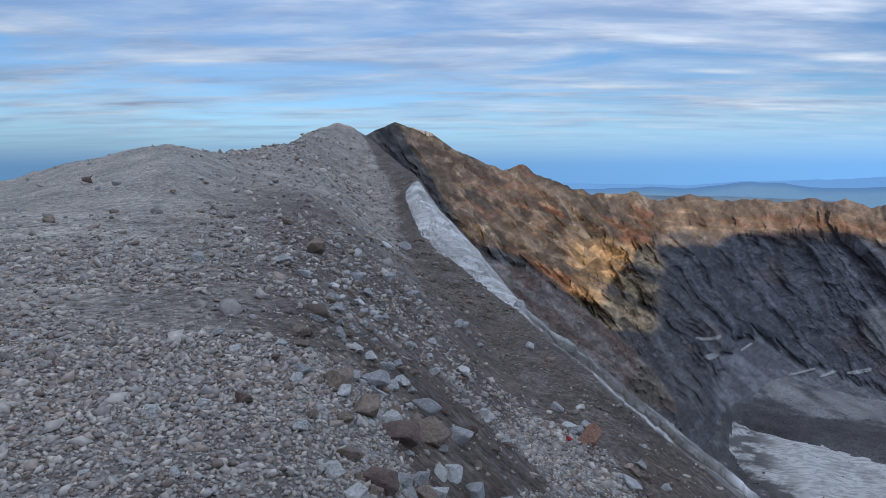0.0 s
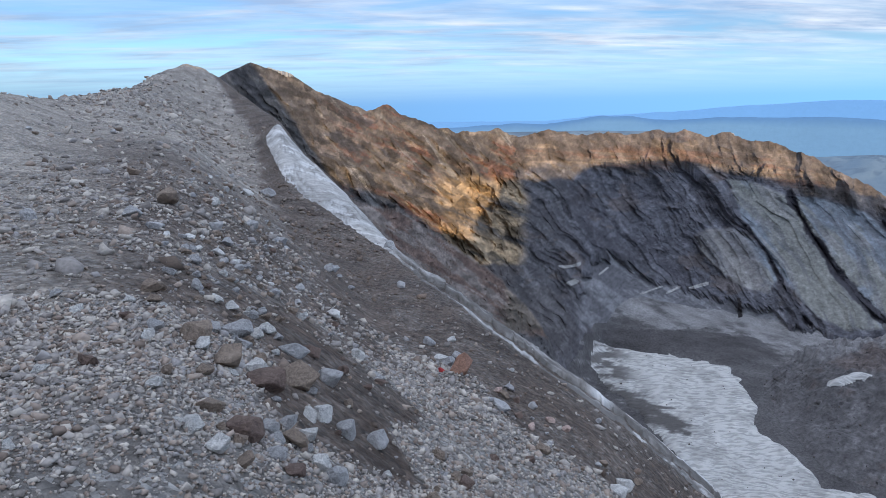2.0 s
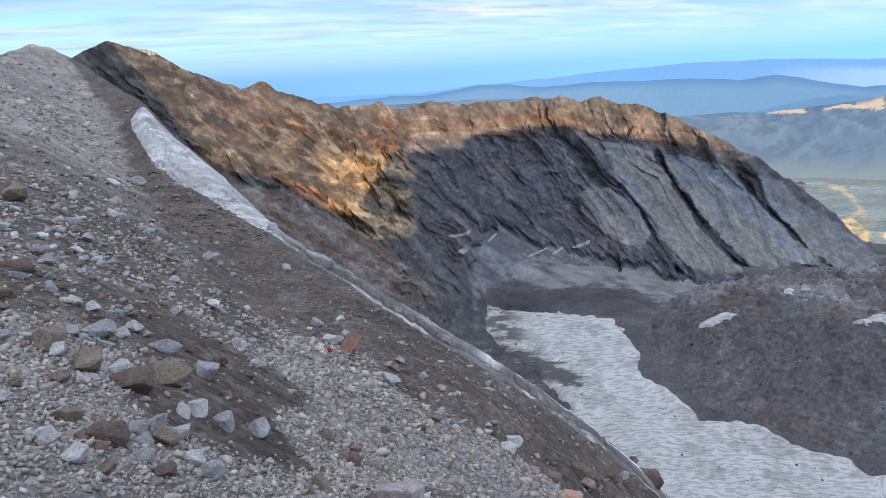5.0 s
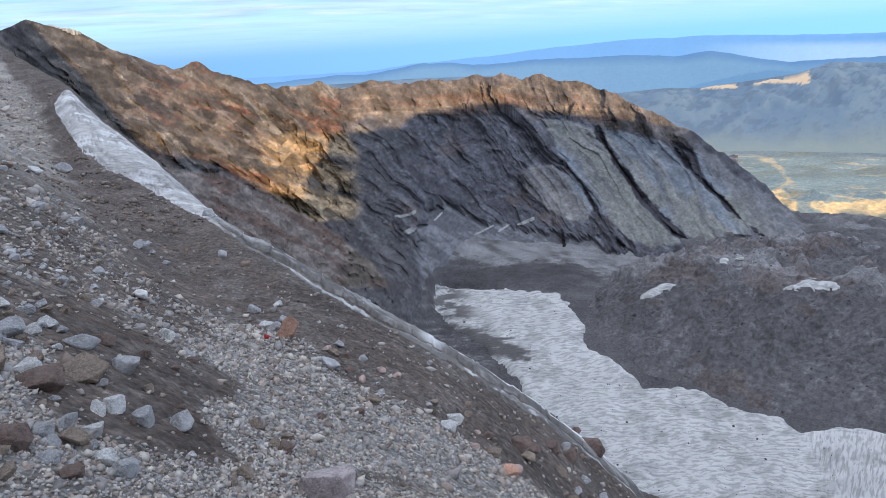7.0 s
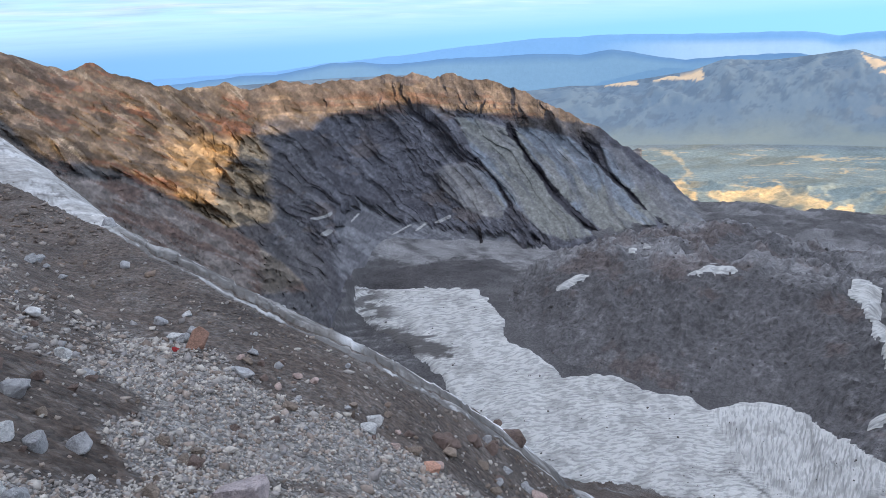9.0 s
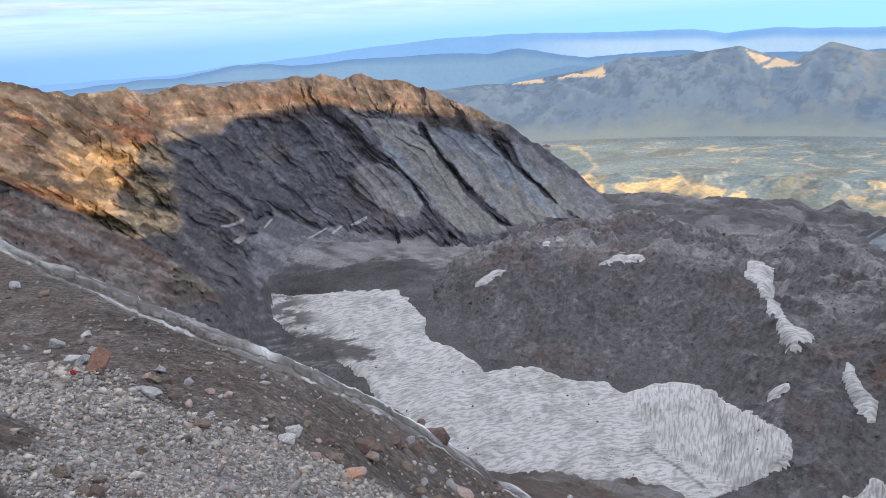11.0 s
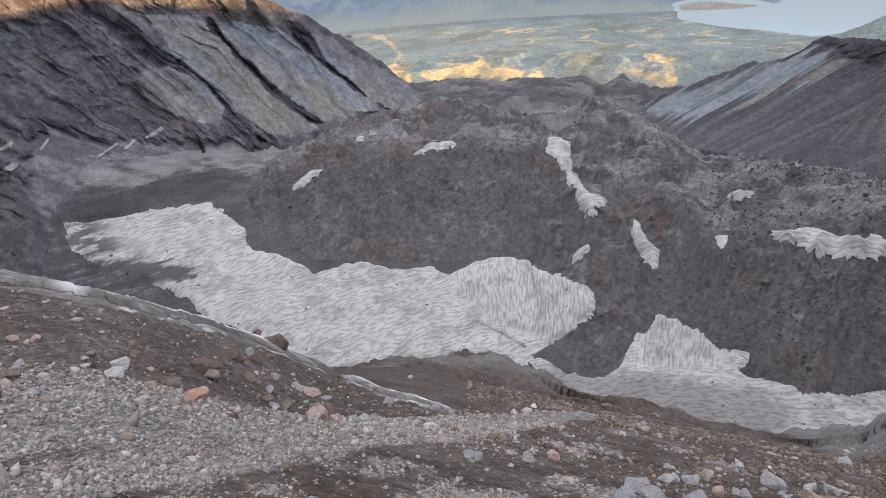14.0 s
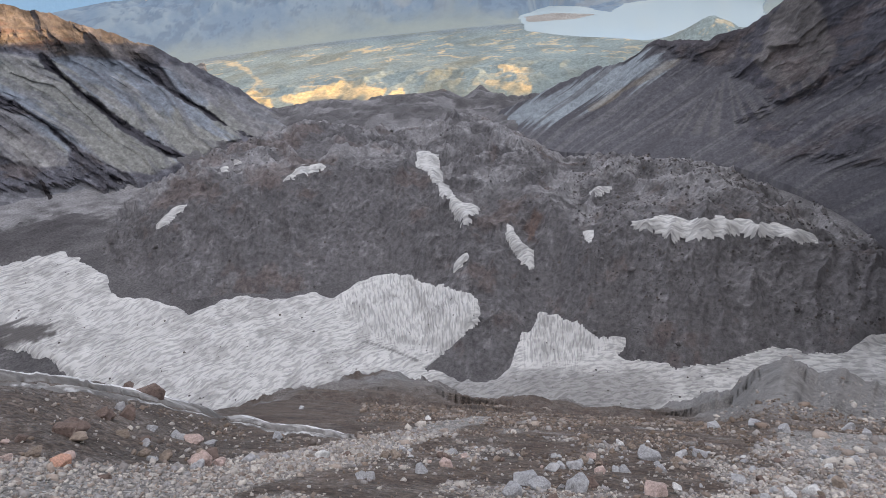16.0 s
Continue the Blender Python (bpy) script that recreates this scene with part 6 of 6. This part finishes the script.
def joined_blocks(wishes):
    """The blocks further off, in one mesh."""
    V, F, M, n = [], [], [], 0
    names = list(KINDS)
    shapes = [(np.array([v.co for v in me.vertices]), np.array([p.vertices for p in me.polygons])) for me in (boulder_mesh(k, False) for k in range(7))]
    for r, kind, az, size in wishes:
        v, f = shapes[chance.randrange(len(shapes))]
        turn = np.array(Euler((chance.gauss(0, 0.25), chance.gauss(0, 0.25), chance.uniform(0, 6.28))).to_matrix())
        x, y = polar(az, r)
        z = float(ground_z(np.array([az]), np.array([r]))[0]) + 0.2 * size
        V.append((v * size * np.array((1, chance.uniform(0.7, 1), 0.85))) @ turn.T + np.array((x, y, z)))
        F.append(f + n)
        M.append(np.full(len(f), names.index(kind)))
        n += len(v)
    me = bpy.data.meshes.new("boulder_field")
    me.from_pydata(np.concatenate(V).tolist(), [], np.concatenate(F).tolist())
    for nm in names:
        me.materials.append(KINDS[nm][0])
    me.polygons.foreach_set("material_index", np.concatenate(M).astype(np.int32))
    return tagged(new("boulder_field", me), "scattered grey and brown blocks further down the slope", "boulders", kind="stuff")


joined_blocks(EXTRA[NEAR:])

# ---- snow remnants on the crater wall ----
WA, WT, WX, WY, WZ, WR = wall_west
WEL = np.degrees(np.arctan2(WZ, WR))
REMNANTS = [
    [(-2.7, 3.0), (-2.3, 3.6), (-1.6, 3.4), (-0.7, 2.3), (-1.3, 2.3), (-1.8, 2.6)],
    [(21.3, -14.0), (22.3, -13.98), (23.2, -13.65), (23.1, -13.95), (21.9, -14.15)],
    [(21.9, -15.45), (22.6, -15.15), (23.1, -15.3), (22.5, -15.6)],
    [(24.7, -14.6), (25.4, -14.05), (25.5, -14.1), (24.8, -14.65)],
    [(28.2, -16.1), (29.9, -15.37), (29.95, -15.42), (28.3, -16.14)],
    [(30.3, -15.9), (31.3, -15.3), (31.35, -15.38), (30.4, -15.95)],
    [(32.1, -15.35), (33.5, -14.8), (33.55, -14.98), (32.4, -15.42)],
    [(34.6, -2.95), (35.2, -3.0), (35.1, -3.1), (34.7, -3.05)],
]
wz = np.zeros((*WA.shape, 3))
wz[..., 0] = 0.35
for poly in REMNANTS:
    ragged = fbm(WA / 0.35, WEL / 0.25, 4, 0.6, 501)
    c = largest(cells_of(inside(WA, WEL, poly) if poly is REMNANTS[0] else inside(WA + 0.08 * ragged, WEL + 0.03 * ragged, poly)))
    if c.any():
        k = 1 - 2.5 / WR
        tagged(grid_object("snow_remnant", WX * k, WY * k, WZ * k + 0.4, M_SNOW, cells=c, masks=wz), "thin white snow remnant on the crater wall", "snow patch", "snow remnants on the wall")

# a thin near-black strip, set 5 m out from the wall
fissure = inside(WA, WEL, [(35.9, -15.9), (36.05, -15.85), (36.3, -17.5), (36.05, -17.5)])
if fissure.any():
    k = 1 - 5.0 / WR
    tagged(grid_object("wall_dark_strip", WX * k, WY * k, WZ * k, earth("dark_strip", (0.035, 0.03, 0.03), grain=3), cells=cells_of(fissure)), "narrow dark strip at the foot of the crater wall", "fissure")


# ---- stones melted out on the snow ----
def snow_debris(count):
    rows, cols = np.nonzero(snow[:-1, :-1] & (soften(snow, 4)[:-1, :-1] > 0.97))
    pick = rng.integers(0, len(rows), count)
    x, y, z = (G[rows[pick], cols[pick]] for G in (X3, Y3, ZS))
    x, y = x + rng.uniform(-1.5, 1.5, count), y + rng.uniform(-1.5, 1.5, count)
    v, f = ico()
    size = 0.55 * np.exp(rng.normal(0, 0.5, count))
    V = v[None] * rng.uniform(0.7, 1.15, (count, len(v), 1)) * size[:, None, None] + np.stack([x, y, z + 0.1], 1)[:, None, :]
    F = (f[None] + (np.arange(count) * len(v))[:, None, None]).reshape(-1, 3)
    me = bpy.data.meshes.new("snow_debris")
    me.from_pydata(V.reshape(-1, 3).tolist(), [], F.tolist())
    me.materials.append(M_DEBRIS)
    return tagged(new("snow_debris", me), "dark stones scattered over the old snow", "stones", kind="stuff")


snow_debris(420)


# ---- rubble on the dome ----
def dome_rubble(count):
    top = is_dome[:-1, :-1] & ~cells_of(white) & (R3[:-1, :-1] < 1250)
    rows, cols = np.nonzero(top)
    pick = rng.choice(len(rows), count, p=(lambda w: w / w.sum())(R3[rows, cols] * np.where(A3[rows, cols] > 80, 2.2, 1.0) * (0.25 + smooth01(fbm(X3[rows, cols] / 35, Y3[rows, cols] / 35, 4, 0.6, 601) * 3 + 0.3))))
    x, y, z = (G[rows[pick], cols[pick]] for G in (X3, Y3, ZD))
    v, f = block()
    size = np.where(A3[rows[pick], cols[pick]] > 80, 0.8, 0.55) * np.exp(rng.normal(0, 0.5, count)) * np.clip(R3[rows[pick], cols[pick]] / 800, 0.8, 1.4)
    V = v[None] * rng.uniform(0.6, 1.3, (count, len(v), 1))
    yaw = rng.uniform(0, 6.283, count)
    c, s2 = np.cos(yaw)[:, None], np.sin(yaw)[:, None]
    V = np.stack([V[..., 0] * c - V[..., 1] * s2, V[..., 0] * s2 + V[..., 1] * c, V[..., 2]], -1) * size[:, None, None] + np.stack([x + rng.uniform(-1.5, 1.5, count), y + rng.uniform(-1.5, 1.5, count), z + 0.2], 1)[:, None, :]
    F = (f[None] + (np.arange(count) * len(v))[:, None, None]).reshape(-1, 3)
    me = bpy.data.meshes.new("dome_rubble")
    me.vertices.add(V.size // 3)
    me.vertices.foreach_set("co", V.astype(np.float32).ravel())
    me.loops.add(F.size)
    me.loops.foreach_set("vertex_index", F.astype(np.int32).ravel())
    me.polygons.add(len(F))
    me.polygons.foreach_set("loop_start", np.arange(0, F.size, 3, dtype=np.int32))
    me.update(calc_edges=True)
    me.materials.append(stone_material("dome_rocks", [(0.16, 0.149, 0.146), (0.115, 0.106, 0.104), (0.135, 0.125, 0.122), (0.20, 0.188, 0.184), (0.10, 0.092, 0.09), (0.15, 0.128, 0.116)]))
    return tagged(new("dome_rubble", me), "dark grey lava blocks strewn over the dome", "rubble", kind="stuff")


dome_rubble(9000)
